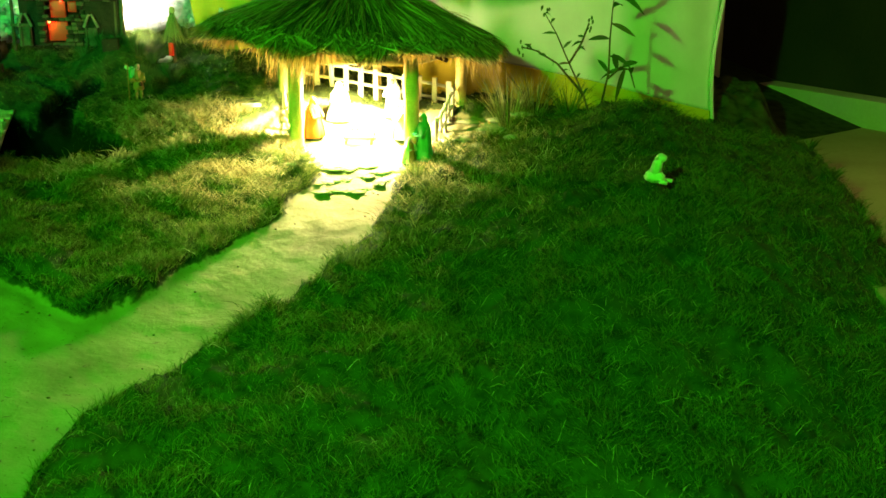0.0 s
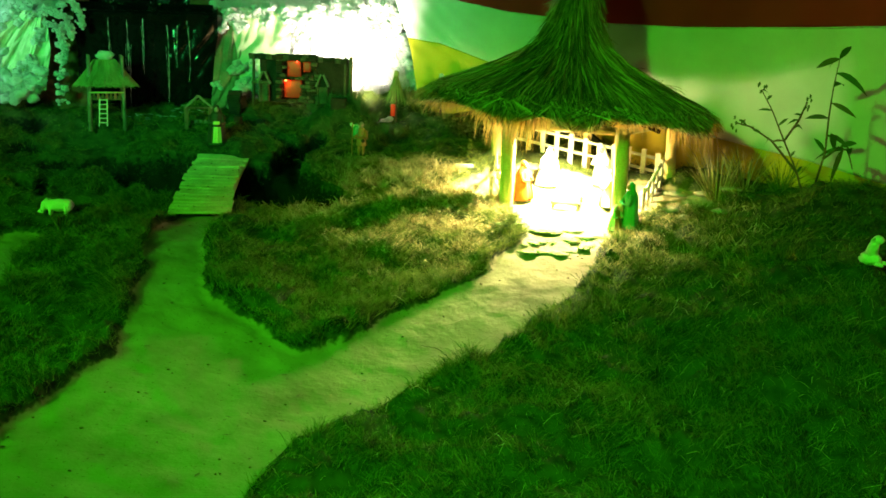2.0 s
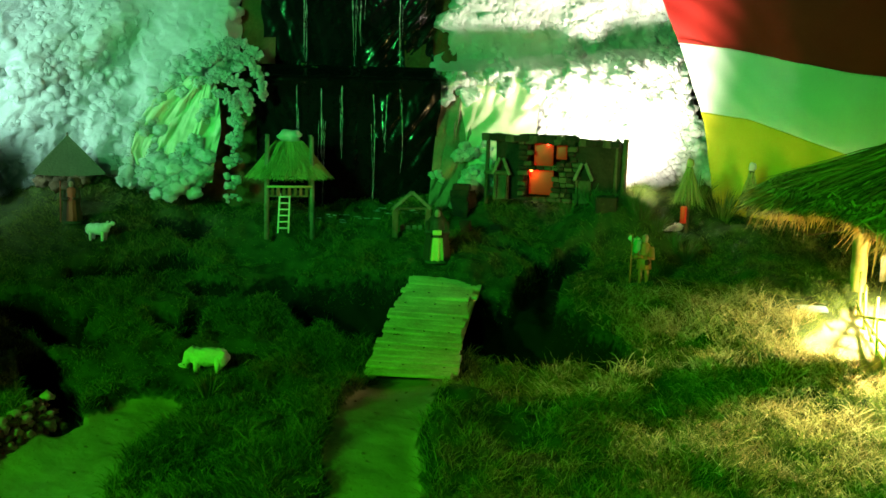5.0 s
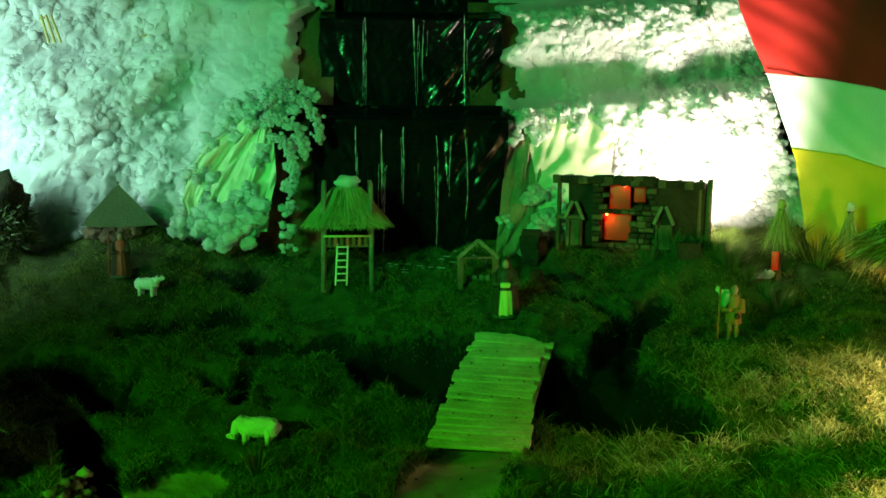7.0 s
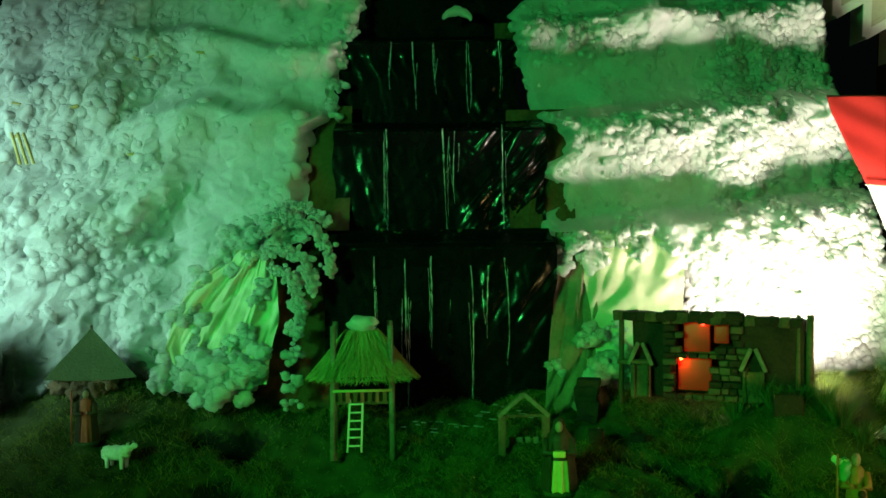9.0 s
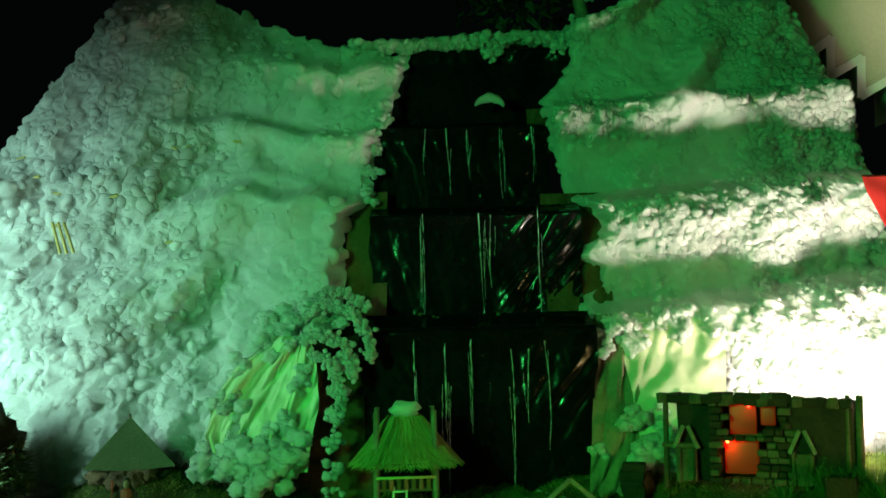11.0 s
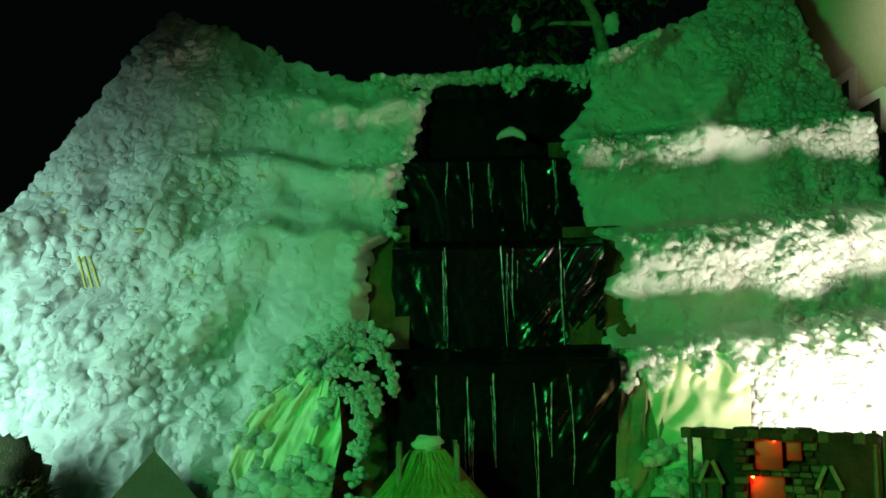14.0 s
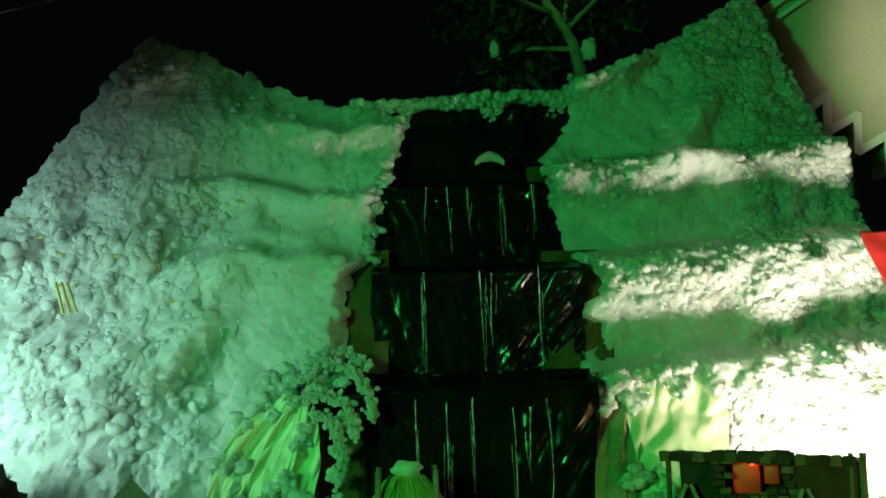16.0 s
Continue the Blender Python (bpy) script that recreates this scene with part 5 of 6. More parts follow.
def manger():
    z = height(-0.43, 4.92)
    ob = thing("manger", (-0.43, 4.92, z), 0, "small straw-filled manger on the sand floor", "manger")
    for s in (-1, 1):
        bm = bmesh.new()
        box(bm, 0.20, 0.012, 0.05, (0, s * 0.055, 0.055), Euler((s * 0.4, 0, 0)).to_matrix(), 0.003)
        part("board", bm, PALE, ob)
        for q in (-1, 1):
            bm = bmesh.new()
            tube(bm, [(s * 0.085, q * 0.05, 0), (s * 0.075, -q * 0.04, 0.075)], [0.007, 0.007], 6)
            part("leg", bm, PALE, ob)
    r = np.random.default_rng(3)
    root = np.stack([r.uniform(-0.1, 0.1, 160), r.uniform(-0.04, 0.04, 160), np.full(160, 0.06)], 1)
    blades("straw", root, root + r.normal(0, 0.03, (160, 3)) + (0, 0, 0.03), np.full(160, 0.004), STRAW, 0.2, ob, "loose straw")
    return ob


manger()


def sheep(place, turn, size, grazing, label):
    """A painted sheep statue: body, head, ears, four legs, base, in one plain mesh."""
    bm = bmesh.new()
    k = size
    blob(bm, (0, 0, (0.066 if grazing else 0.080) * k), (0.086 * k, 0.038 * k, 0.040 * k), 2, 0.28, 3)
    blob(bm, (0.050 * k, 0, (0.072 if grazing else 0.092) * k), (0.036 * k, 0.034 * k, 0.036 * k), 8, 0.35, 3)
    blob(bm, (-0.055 * k, 0, (0.064 if grazing else 0.078) * k), (0.036 * k, 0.036 * k, 0.040 * k), 9, 0.35, 3)
    hz = 0.020 if grazing else 0.125
    tube(bm, [(0.055 * k, 0, 0.09 * k), (0.085 * k, 0, (0.072 if grazing else 0.115) * k), (0.10 * k, 0, hz * k)], [0.03 * k, 0.024 * k, 0.018 * k], 10)
    blob(bm, (0.108 * k, 0, hz * k), (0.028 * k, 0.017 * k, 0.018 * k), 5, 0.1, 2)
    blob(bm, (0.098 * k, 0, (hz + 0.012) * k), (0.012 * k, 0.021 * k, 0.010 * k), 6, 0.2, 2, 1)
    for s in (-1, 1):
        tube(bm, [(0.095 * k, s * 0.012 * k, (hz + 0.014) * k), (0.088 * k, s * 0.034 * k, (hz + 0.016) * k)], [0.008 * k, 0.003 * k], 6)
        for fx in (-0.045, 0.048):
            tube(bm, [(fx * k, s * 0.022 * k, 0.07 * k), (fx * k, s * 0.022 * k, 0)], [0.015 * k, 0.010 * k], 8)
    tube(bm, [(-0.07 * k, 0, 0.085 * k), (-0.088 * k, 0, 0.06 * k)], [0.009 * k, 0.005 * k], 6)
    ob = part("sheep_statue", bm, [WOOL, CLOAK])
    ob.matrix_world = pose(place[0], place[1], height(*place) + 0.004, 0, 0, turn)
    return tagged(ob, label, "sheep statue", "flock")


sheep((-3.46, 3.54), 205, 1.0, True, "white painted grazing sheep on the grass bank")
sheep((-4.63, 4.06), 15, 0.74, False, "small white painted sheep looking up on the terrace")


def lying_lamb(place, turn):
    bm = bmesh.new()
    blob(bm, (0, 0, 0.03), (0.062, 0.04, 0.034), 2, 0.25, 3)
    tube(bm, [(0.0, 0, 0.05), (-0.01, 0, 0.10), (-0.02, 0, 0.125)], [0.034, 0.028, 0.022], 10)
    blob(bm, (-0.03, 0, 0.135), (0.032, 0.024, 0.024), 5, 0.1, 2)
    for s in (-1, 1):
        tube(bm, [(-0.02, s * 0.018, 0.14), (-0.01, s * 0.038, 0.135)], [0.008, 0.004], 6)
        tube(bm, [(-0.04, s * 0.03, 0.012), (-0.085, s * 0.035, 0.01)], [0.013, 0.010], 8)
    ob = part("sheep_statue", bm, WOOL)
    ob.matrix_world = pose(place[0], place[1], height(*place) + 0.006, 0, 0, turn)
    return tagged(ob, "white painted lamb lying on the grass mound", "sheep statue", "flock")


lying_lamb((1.40, 3.72), 150)


# ---- bridge ----
def bridge():
    a, b = Vector((-2.665, 3.89, 0.800)), Vector((-2.95, 4.80, 1.065))
    way = b - a
    ob = thing("plank_bridge", (a.x, a.y, a.z), math.degrees(math.atan2(way.y, way.x)) - 90, "footbridge of rough yellowish planks over the stream bed", "bridge")
    length, rise = math.hypot(way.x, way.y), way.z
    pitch = math.atan2(rise, length)
    run = math.hypot(length, rise)
    rnd = random.Random(4)
    n = 23
    for k in range(n):
        s = (k + 0.5) / n
        arch = 0.035 * math.sin(math.pi * s)
        w = 0.395 - 0.06 * s + rnd.uniform(-0.02, 0.02)
        bm = bmesh.new()
        box(bm, w, run / n * rnd.uniform(0.93, 1.0), 0.014, (rnd.uniform(-0.014, 0.014), length * s, rise * s + arch + rnd.uniform(-0.005, 0.005)),
            Euler((pitch, rnd.uniform(-0.03, 0.03), rnd.uniform(-0.05, 0.05))).to_matrix(), 0.0025, 0.003, k)
        board = part("plank", bm, PLANK, ob)
        if k % 3 == 1:
            for x in (-0.12, rnd.uniform(-0.04, 0.06), 0.13):
                bm = bmesh.new()
                blob(bm, (x + rnd.uniform(-0.02, 0.02), length * s, rise * s + arch + 0.009), (0.006, 0.005, 0.003), k, 0.6, 1)
                part("knot", bm, CLOAK, board, "dark knot in the wood")
    for x in (-0.165, 0.165):
        bm = bmesh.new()
        tube(bm, [(x, length * s, rise * s + 0.035 * math.sin(math.pi * s) - 0.026) for s in np.linspace(0.03, 1.0, 9)], [0.021] * 9, 8)
        part("bearer", bm, PLANK, ob, "round pole under the planks")
    return ob


bridge()


def stream_water():
    for cx, cy, rx, ry, name in ((-3.92, 3.09, 0.36, 0.27, "pond"),):
        bm = bmesh.new()
        z = 0.615
        ring = [bm.verts.new((cx + rx * math.cos(k) * (1 + 0.1 * math.sin(3 * k)), cy + ry * math.sin(k), z)) for k in [2 * math.pi * i / 40 for i in range(40)]]
        bm.faces.new(ring)
        tagged(part(name, bm, POND), "still dark green water in the hollow", "water", kind="structure")


stream_water()


# ---- raised thatched granary ----
def granary():
    x, y = -3.91, 4.75
    z = height(x, y) + 0.01
    ob = thing("raised_granary", (x, y, z), 37, "small raised granary with fresh reed roof, four posts and a ladder", "granary")
    for sx in (-1, 1):
        for sy in (-1, 1):
            bm = bmesh.new()
            tube(bm, [(sx * 0.122, sy * 0.10, -0.05), (sx * 0.120, sy * 0.10, 0.22), (sx * 0.116, sy * 0.10, 0.50)], [0.014, 0.0125, 0.012], 10, rough=0.08)
            part("post", bm, BARK, ob, "weathered wooden post")
    bm = bmesh.new()
    box(bm, 0.25, 0.21, 0.014, (0, 0, 0.185), None, 0.003)
    part("deck", bm, WOOD, ob, "brown board deck")
    for k in range(7):
        bm = bmesh.new()
        box(bm, 0.016, 0.008, 0.045, (-0.09 + 0.03 * k, -0.108, 0.208), None, 0.002, 0.002, k)
        part("railing_board", bm, ROBE_RED if k % 2 else CARD, ob)
    bm = bmesh.new()
    tube(bm, [(-0.12, -0.11, 0.235), (0.12, -0.11, 0.235)], [0.006, 0.006], 8)
    part("rail", bm, BAMBOO, ob)
    prof = bmesh.new()
    lathe(prof, [(0.195, 0.30), (0.145, 0.36), (0.085, 0.44), (0.06, 0.47)], 24, (0, 0, 0), 0.9)
    part("reed_roof", prof, REED, ob, "fresh green reed thatch")
    r = np.random.default_rng(9)
    n = 3600
    a, h = r.uniform(0, 2 * np.pi, n), r.uniform(0, 1, n) ** 1.3
    def at(hh, lift):
        rad = 0.07 + 0.145 * (1 - hh) ** 1.15 + lift
        return np.stack([rad * np.cos(a), 0.9 * rad * np.sin(a), 0.29 + 0.185 * hh], 1)
    root = at(h, 0.0)
    a = a + r.normal(0, 0.10, n)
    tip = at(h - r.uniform(0.2, 0.55, n) * np.clip(h + 0.25, 0.25, 1), 0.012)
    tagged(blades("thatch", root, tip, r.uniform(0.003, 0.006, n), REED, 0.05, ob, "frayed reed ends", 9), kind="stuff")
    bm = bmesh.new()
    blob(bm, (0, 0, 0.50), (0.066, 0.055, 0.032), 3, 0.35, 3)
    part("snow_cap", bm, FLUFF, ob, "cap of white wadding")
    for s in (-1, 1):
        bm = bmesh.new()
        tube(bm, [(-0.025 + s * 0.026, -0.105, 0.20), (-0.035 + s * 0.028, -0.145, -0.01)], [0.005, 0.005], 6)
        part("ladder_rail", bm, PALE, ob)
    for k in range(6):
        bm = bmesh.new()
        s = (k + 0.6) / 6.4
        tube(bm, [(-0.051 - 0.012 * s, -0.105 - 0.04 * s, 0.20 - 0.21 * s), (0.001 - 0.008 * s, -0.105 - 0.04 * s, 0.20 - 0.21 * s)], [0.004, 0.004], 6)
        part("rung", bm, PALE, ob)
    return ob


granary()


# ---- ruined stone house with red lamps ----
def stone_house():
    x, y = -3.055, 5.56
    z = 1.385
    ob = thing("stone_house", (x, y, z), 11.2, "ruined dark stone house with red lit windows and wooden frames", "house")
    rnd = random.Random(8)
    holes = [(0.20, 0.045, 0.335, 0.18), (0.23, 0.205, 0.325, 0.33), (0.355, 0.245, 0.405, 0.32)]
    # middle bay: courses of small stones with the openings left free
    z0 = 0.0
    while z0 < 0.36:
        h = rnd.uniform(0.024, 0.034)
        x0 = 0.14
        while x0 < 0.46:
            w = rnd.uniform(0.03, 0.06)
            cx, cz = x0 + w / 2, z0 + h / 2
            if not any(a - w * 0.35 < cx < c + w * 0.35 and b - h * 0.3 < cz < d + h * 0.3 for a, b, c, d in holes):
                bm = bmesh.new()
                box(bm, w - 0.004, 0.05, h - 0.004, (cx, rnd.uniform(-0.006, 0.006) - 0.012, cz), None, 0.005, 0.003, int(cx * 999 + cz * 77))
                part("stone", bm, HOUSESTONE if rnd.random() < 0.5 else DARKSTONE, ob)
            x0 += w
        z0 += h
    def slab(name, sx, sy, sz, at, material, label="", wob=0.006):
        bm = bmesh.new()
        box(bm, sx, sy, sz, at, None, 0.006, wob, int(sx * 991 + at[0] * 57))
        return part(name, bm, material, ob, label)
    slab("wall", 0.14, 0.05, 0.34, (0.075, 0.03, 0.17), DARKSTONE, "dark rough wall")
    slab("wall", 0.26, 0.05, 0.34, (0.585, 0.01, 0.17), DARKSTONE, "dark rough wall")
    slab("side_wall", 0.05, 0.12, 0.34, (0.70, 0.06, 0.17), DARKSTONE)
    slab("side_wall", 0.05, 0.12, 0.34, (0.16, 0.07, 0.17), DARKSTONE)
    slab("side_wall", 0.05, 0.12, 0.34, (0.45, 0.07, 0.17), DARKSTONE)
    slab("back_wall", 0.72, 0.03, 0.34, (0.36, 0.12, 0.17), DARKSTONE)
    slab("floor_board", 0.30, 0.1, 0.016, (0.30, 0.07, 0.195), WOOD)
    slab("roof_slab", 0.56, 0.14, 0.02, (0.42, 0.06, 0.338), DARKSTONE)
    for k in range(17):
        w = 0.045 + 0.01 * rnd.random()
        slab("coping_stone", w, 0.08, 0.034 + 0.01 * rnd.random(), (-0.05 + 0.046 * k, 0.0, 0.353 - 0.0009 * k + (0.012 if 9 < k < 12 else 0)), DARKSTONE if k % 3 else HOUSESTONE)
    for px, w in ((-0.045, 0.022), (0.735, 0.03), (0.69, 0.02)):
        bm = bmesh.new()
        tube(bm, [(px, -0.01, -0.03), (px + 0.004, -0.01, 0.37)], [w * 0.55, w * 0.5], 8, rough=0.12)
        part("corner_post", bm, WOOD, ob, "dark wooden corner post")
    slab("tie_beam", 0.16, 0.03, 0.02, (0.02, -0.02, 0.155), WOOD)
    for gx, gz in ((0.045, 0.14), (0.515, 0.13)):
        for s in (-1, 1):
            bm = bmesh.new()
            box(bm, 0.018, 0.016, 0.105, (gx + s * 0.03, -0.035, gz + 0.05), Euler((0, -s * 0.42, 0)).to_matrix(), 0.003)
            part("gable_board", bm, BARK, ob, "pale weathered board")
            slab("door_jamb", 0.016, 0.02, gz, (gx + s * 0.034, -0.03, gz / 2), WOOD)
        slab("door_panel", 0.055, 0.012, gz, (gx, -0.022, gz / 2), WOOD)
    slab("plinth", 0.12, 0.10, 0.12, (0.66, -0.07, 0.0), DARKSTONE, "block of dark stone")
    slab("window_film", 0.14, 0.006, 0.15, (0.268, 0.02, 0.11), RED_FILM, "red translucent film", 0)
    slab("window_film", 0.11, 0.006, 0.14, (0.278, 0.02, 0.27), RED_FILM, "red translucent film", 0)
    slab("window_film", 0.06, 0.006, 0.09, (0.38, 0.02, 0.285), RED_FILM, "red translucent film", 0)
    for bx, bz, m in ((0.305, 0.322, GLOW_RED), (0.212, 0.172, GLOW_ORANGE)):
        bm = bmesh.new()
        blob(bm, (bx, 0.004, bz), (0.008, 0.008, 0.008), 1, 0.0, 2)
        part("bulb", bm, m, ob, "small glowing bulb")
    return ob


stone_house()


def stone_pillar(x, y, hgt, w, label):
    ob = thing("stone_pillar", (x, y, height(x, y)), 20, label, "pillar", "ruins")
    rnd = random.Random(int(x * 100))
    z = -0.02
    k = 0
    while z < hgt:
        h = rnd.uniform(0.028, 0.04)
        bm = bmesh.new()
        box(bm, w * rnd.uniform(0.85, 1.05), w * rnd.uniform(0.85, 1.05), h, (rnd.uniform(-0.006, 0.006), 0, z + h / 2), None, 0.006, 0.005, k)
        part("stone", bm, DARKSTONE, ob)
        z += h - 0.002
        k += 1


stone_pillar(-3.20, 5.42, 0.14, 0.10, "low stump of dark stacked stones beside the house")
for k, (x, y) in enumerate(((-2.95, 5.36), (-3.06, 5.20))):
    stone_pillar(x, y, 0.03, 0.06, "small dark stone block in the grass before the house")


def gate_frame():
    x, y = -3.30, 5.03
    z = height(x, y)
    ob = thing("wooden_frame", (x, y, z), 35, "little open gabled frame of dark wood with a low pale fence", "frame")
    for s in (-1, 1):
        bm = bmesh.new()
        box(bm, 0.03, 0.03, 0.17, (s * 0.09, 0, 0.07), None, 0.004, 0.003, s + 3)
        part("post", bm, WOOD, ob)
        bm = bmesh.new()
        box(bm, 0.14, 0.02, 0.018, (s * 0.052, -0.01, 0.195), Euler((0, s * 0.72, 0)).to_matrix(), 0.003)
        part("gable_board", bm, BARK, ob)
    bm = bmesh.new()
    box(bm, 0.19, 0.012, 0.012, (0, 0, 0.15), None, 0.002)
    part("tie", bm, WOOD, ob)
    for k in range(4):
        bm = bmesh.new()
        box(bm, 0.022, 0.01, 0.04, (-0.045 + 0.034 * k, 0.06, 0.03), None, 0.003, 0.003, k)
        part("paling", bm, BARK, ob)
    return ob


gate_frame()


# ---- tent, straw cones, side hut ----
def tent():
    x, y = -5.12, 4.33
    z = height(x, y) - 0.03
    ob = thing("tent", (x, y, z), 40, "small olive canvas tent on a ring of stones", "tent")
    bm = bmesh.new()
    rings = []
    corners = [(0.215, -0.13), (0.13, 0.16), (-0.20, 0.13), (-0.17, -0.15)]
    for h in np.linspace(0, 1, 8):
        ring = []
        for c in range(4):
            (ax, ay), (bx, by) = corners[c], corners[(c + 1) % 4]
            for s in (0, 0.25, 0.5, 0.75):
                k = (1 - h) * (1 - 0.05 * math.sin(math.pi * s)) * (1 + 0.05 * h * (1 - h)) + 0.012
                ring.append(bm.verts.new(((ax + (bx - ax) * s) * k, (ay + (by - ay) * s) * k, 0.07 + 0.205 * h - 0.012 * math.sin(math.pi * s) * (1 - h))))
        rings.append(ring)
    for r0, r1 in zip(rings, rings[1:]):
        for s in range(16):
            bm.faces.new((r0[s], r0[(s + 1) % 16], r1[(s + 1) % 16], r1[s]))
    bm.faces.new(rings[-1])
    part("canvas", bm, CANVAS, ob, "olive canvas", True)
    for k in range(14):
        bm = bmesh.new()
        a = 2 * math.pi * k / 14
        q = 0.022 + 0.014 * abs(math.sin(k * 2.7))
        blob(bm, (0.15 * math.cos(a), 0.12 * math.sin(a), 0.02 + 0.02 * (k % 3 == 0)), (q * 1.5, q, q * 1.1), k, 0.9, 3)
        part("stone", bm, HOUSESTONE, ob)
    bm = bmesh.new()
    tube(bm, [(0, 0, 0), (0, 0, 0.29)], [0.008, 0.006], 6)
    part("pole", bm, WOOD, ob)
    return ob


tent()


def straw_cone(x, y, base, hgt, rad, label, lantern=False):
    z = height(x, y)
    ob = thing("straw_cone", (x, y, z), 0, label, "straw hut", "straw cones")
    r = np.random.default_rng(int(hgt * 1000))
    n = 230
    a = r.uniform(0, 2 * np.pi, n)
    h0 = r.uniform(0.45, 1.0, n)
    def at(h):
        rr = rad * (1 - h) ** 1.3 + 0.010
        return np.stack([rr * np.cos(a), rr * np.sin(a), base + hgt * h], 1)
    root, tip = at(h0), at(np.clip(h0 - r.uniform(0.4, 1.0, n), -0.05, 1))
    tip[:, :2] *= r.uniform(0.9, 1.25, n)[:, None]
    tagged(blades("thatch", root, tip, r.uniform(0.0025, 0.005, n), REED, 0.02, ob, "loose reed straws", 5), kind="stuff")
    bm = bmesh.new()
    tube(bm, [(0, 0, 0), (0, 0, base + hgt)], [0.012, 0.016], 8)
    part("pole", bm, WOOD, ob)
    bm = bmesh.new()
    blob(bm, (0, 0, base + hgt), (0.022, 0.022, 0.028), 2, 0.4, 2)
    part("tip", bm, FLUFF if not lantern else REED, ob)
    if lantern:
        bm = bmesh.new()
        box(bm, 0.030, 0.03, 0.095, (-0.012, -0.03, base - 0.045), None, 0.004)
        part("lantern", bm, RED_FILM, ob, "small glowing red lantern box")
    return ob


cone = straw_cone(-2.01, 5.86, 0.15, 0.24, 0.07, "straw cone roof over a glowing red lantern", True)
straw_cone(-1.74, 6.20, 0.10, 0.24, 0.05, "straw cone with a tuft of wadding on top")
bm = bmesh.new()
for k in range(4):
    blob(bm, (0.022 * k, 0.01 * math.sin(k), 0.008 * k), (0.022, 0.02, 0.018), k + 3, 0.9, 3)
ob = part("wadding_tuft", bm, FLUFF)
ob.matrix_world = pose(-2.12, 5.86, height(-2.12, 5.86))
tagged(ob, "loose tuft of wadding on the grass", "wadding")


def side_hut():
    x, y = -4.42, 2.25
    z = height(x, y)
    ob = thing("side_hut", (x, y, z), 8, "low mud-walled hut with a ragged leaf roof and a glowing doorway", "hut")
    for sx, sy, ax, ay in ((0.05, 0.50, 0.33, 0.06), (0.05, 0.50, -0.33, 0.06), (0.66, 0.05, 0, 0.30), (0.24, 0.05, 0.22, -0.19), (0.24, 0.05, -0.22, -0.19)):
        bm = bmesh.new()
        box(bm, sx, sy, 0.36, (ax, ay, 0.15), None, 0.012, 0.006, int(ax * 50))
        part("wall", bm, MUD, ob, "brown mud wall")
    bm = bmesh.new()
    box(bm, 0.20, 0.05, 0.10, (0, -0.19, 0.28), None, 0.01)
    part("lintel", bm, MUD, ob)
    for s in (-1, 1):
        bm = bmesh.new()
        box(bm, 0.46, 0.66, 0.02, (s * 0.20, 0.04, 0.42), Euler((0, s * 0.5, 0)).to_matrix(), 0.004)
        part("roof_board", bm, WOOD, ob)
        r = np.random.default_rng(40 + s)
        n = 420
        t = r.uniform(0, 1, n)
        yy = r.uniform(-0.33, 0.38, n)
        root = np.stack([s * 0.42 * t, yy, 0.53 - 0.24 * t], 1)
        tip = root + np.stack([s * r.uniform(0.08, 0.17, n), r.normal(0, 0.03, n), -r.uniform(0.04, 0.09, n)], 1)
        root[:, 2] += 0.012
        tip[:, 2] += 0.012
        blades("leaf_thatch", root, tip, r.uniform(0.012, 0.03, n), REED, 0.12, ob, "ragged dry leaf thatch", 6)
    bm = bmesh.new()
    blob(bm, (0.0, -0.05, 0.10), (0.02, 0.02, 0.026), 1, 0, 2)
    part("bulb", bm, GLOW_ORANGE, ob, "glowing orange bulb")
    return ob


side_hut()


def cobble_edge():
    ob = thing("cobble_edging", (-3.72, 2.3, height(-3.72, 2.3)), 0, "low retaining wall of rounded field stones beside the sand", "stones")
    rnd = random.Random(12)
    base = ob.location.copy()
    k = 0
    for row in range(5):
        s = 0.0
        while s < 1.0:
            q = rnd.uniform(0.016, 0.028)
            s += q * 2.1 / 0.85
            x = -3.68 - 0.016 * row + 0.03 * math.sin(s * 5) - 0.12 * max(s - 0.8, 0) + rnd.uniform(-0.008, 0.008)
            y = 2.08 + 0.85 * s
            z = 0.030 * row * (1 - 0.25 * s) + float(slope(np.array([x + 0.10]), np.array([y]))[0])
            bm = bmesh.new()
            blob(bm, (x - base.x, y - base.y, z - base.z), (q * 0.9, q * rnd.uniform(0.9, 1.3), q * rnd.uniform(0.7, 0.9)), k, 0.8, 2)
            part("stone", bm, STONE if k % 2 else HOUSESTONE, ob)
            k += 1
    return ob


cobble_edge()


def straw_heap():
    x, y = -3.36, 1.98
    z = height(x, y)
    r = np.random.default_rng(15)
    n = 320
    a, d = r.uniform(0, 2 * np.pi, n), np.sqrt(r.uniform(0, 1, n))
    px, py = x + 0.22 * d * np.cos(a), y + 0.14 * d * np.sin(a)
    root = np.stack([px, py, ground_z(px, py) + 0.035 * (1 - d)], 1)
    tip = root + np.stack([r.normal(0, 0.03, n), r.normal(0, 0.03, n), r.uniform(0, 0.02, n)], 1)
    ob = blades("straw_heap", root, tip, np.full(n, 0.005), YELLOW_STRAW, 0.1, seed=15)
    return tagged(ob, "thin heap of yellow straw on the sand", "straw", kind="stuff")


straw_heap()


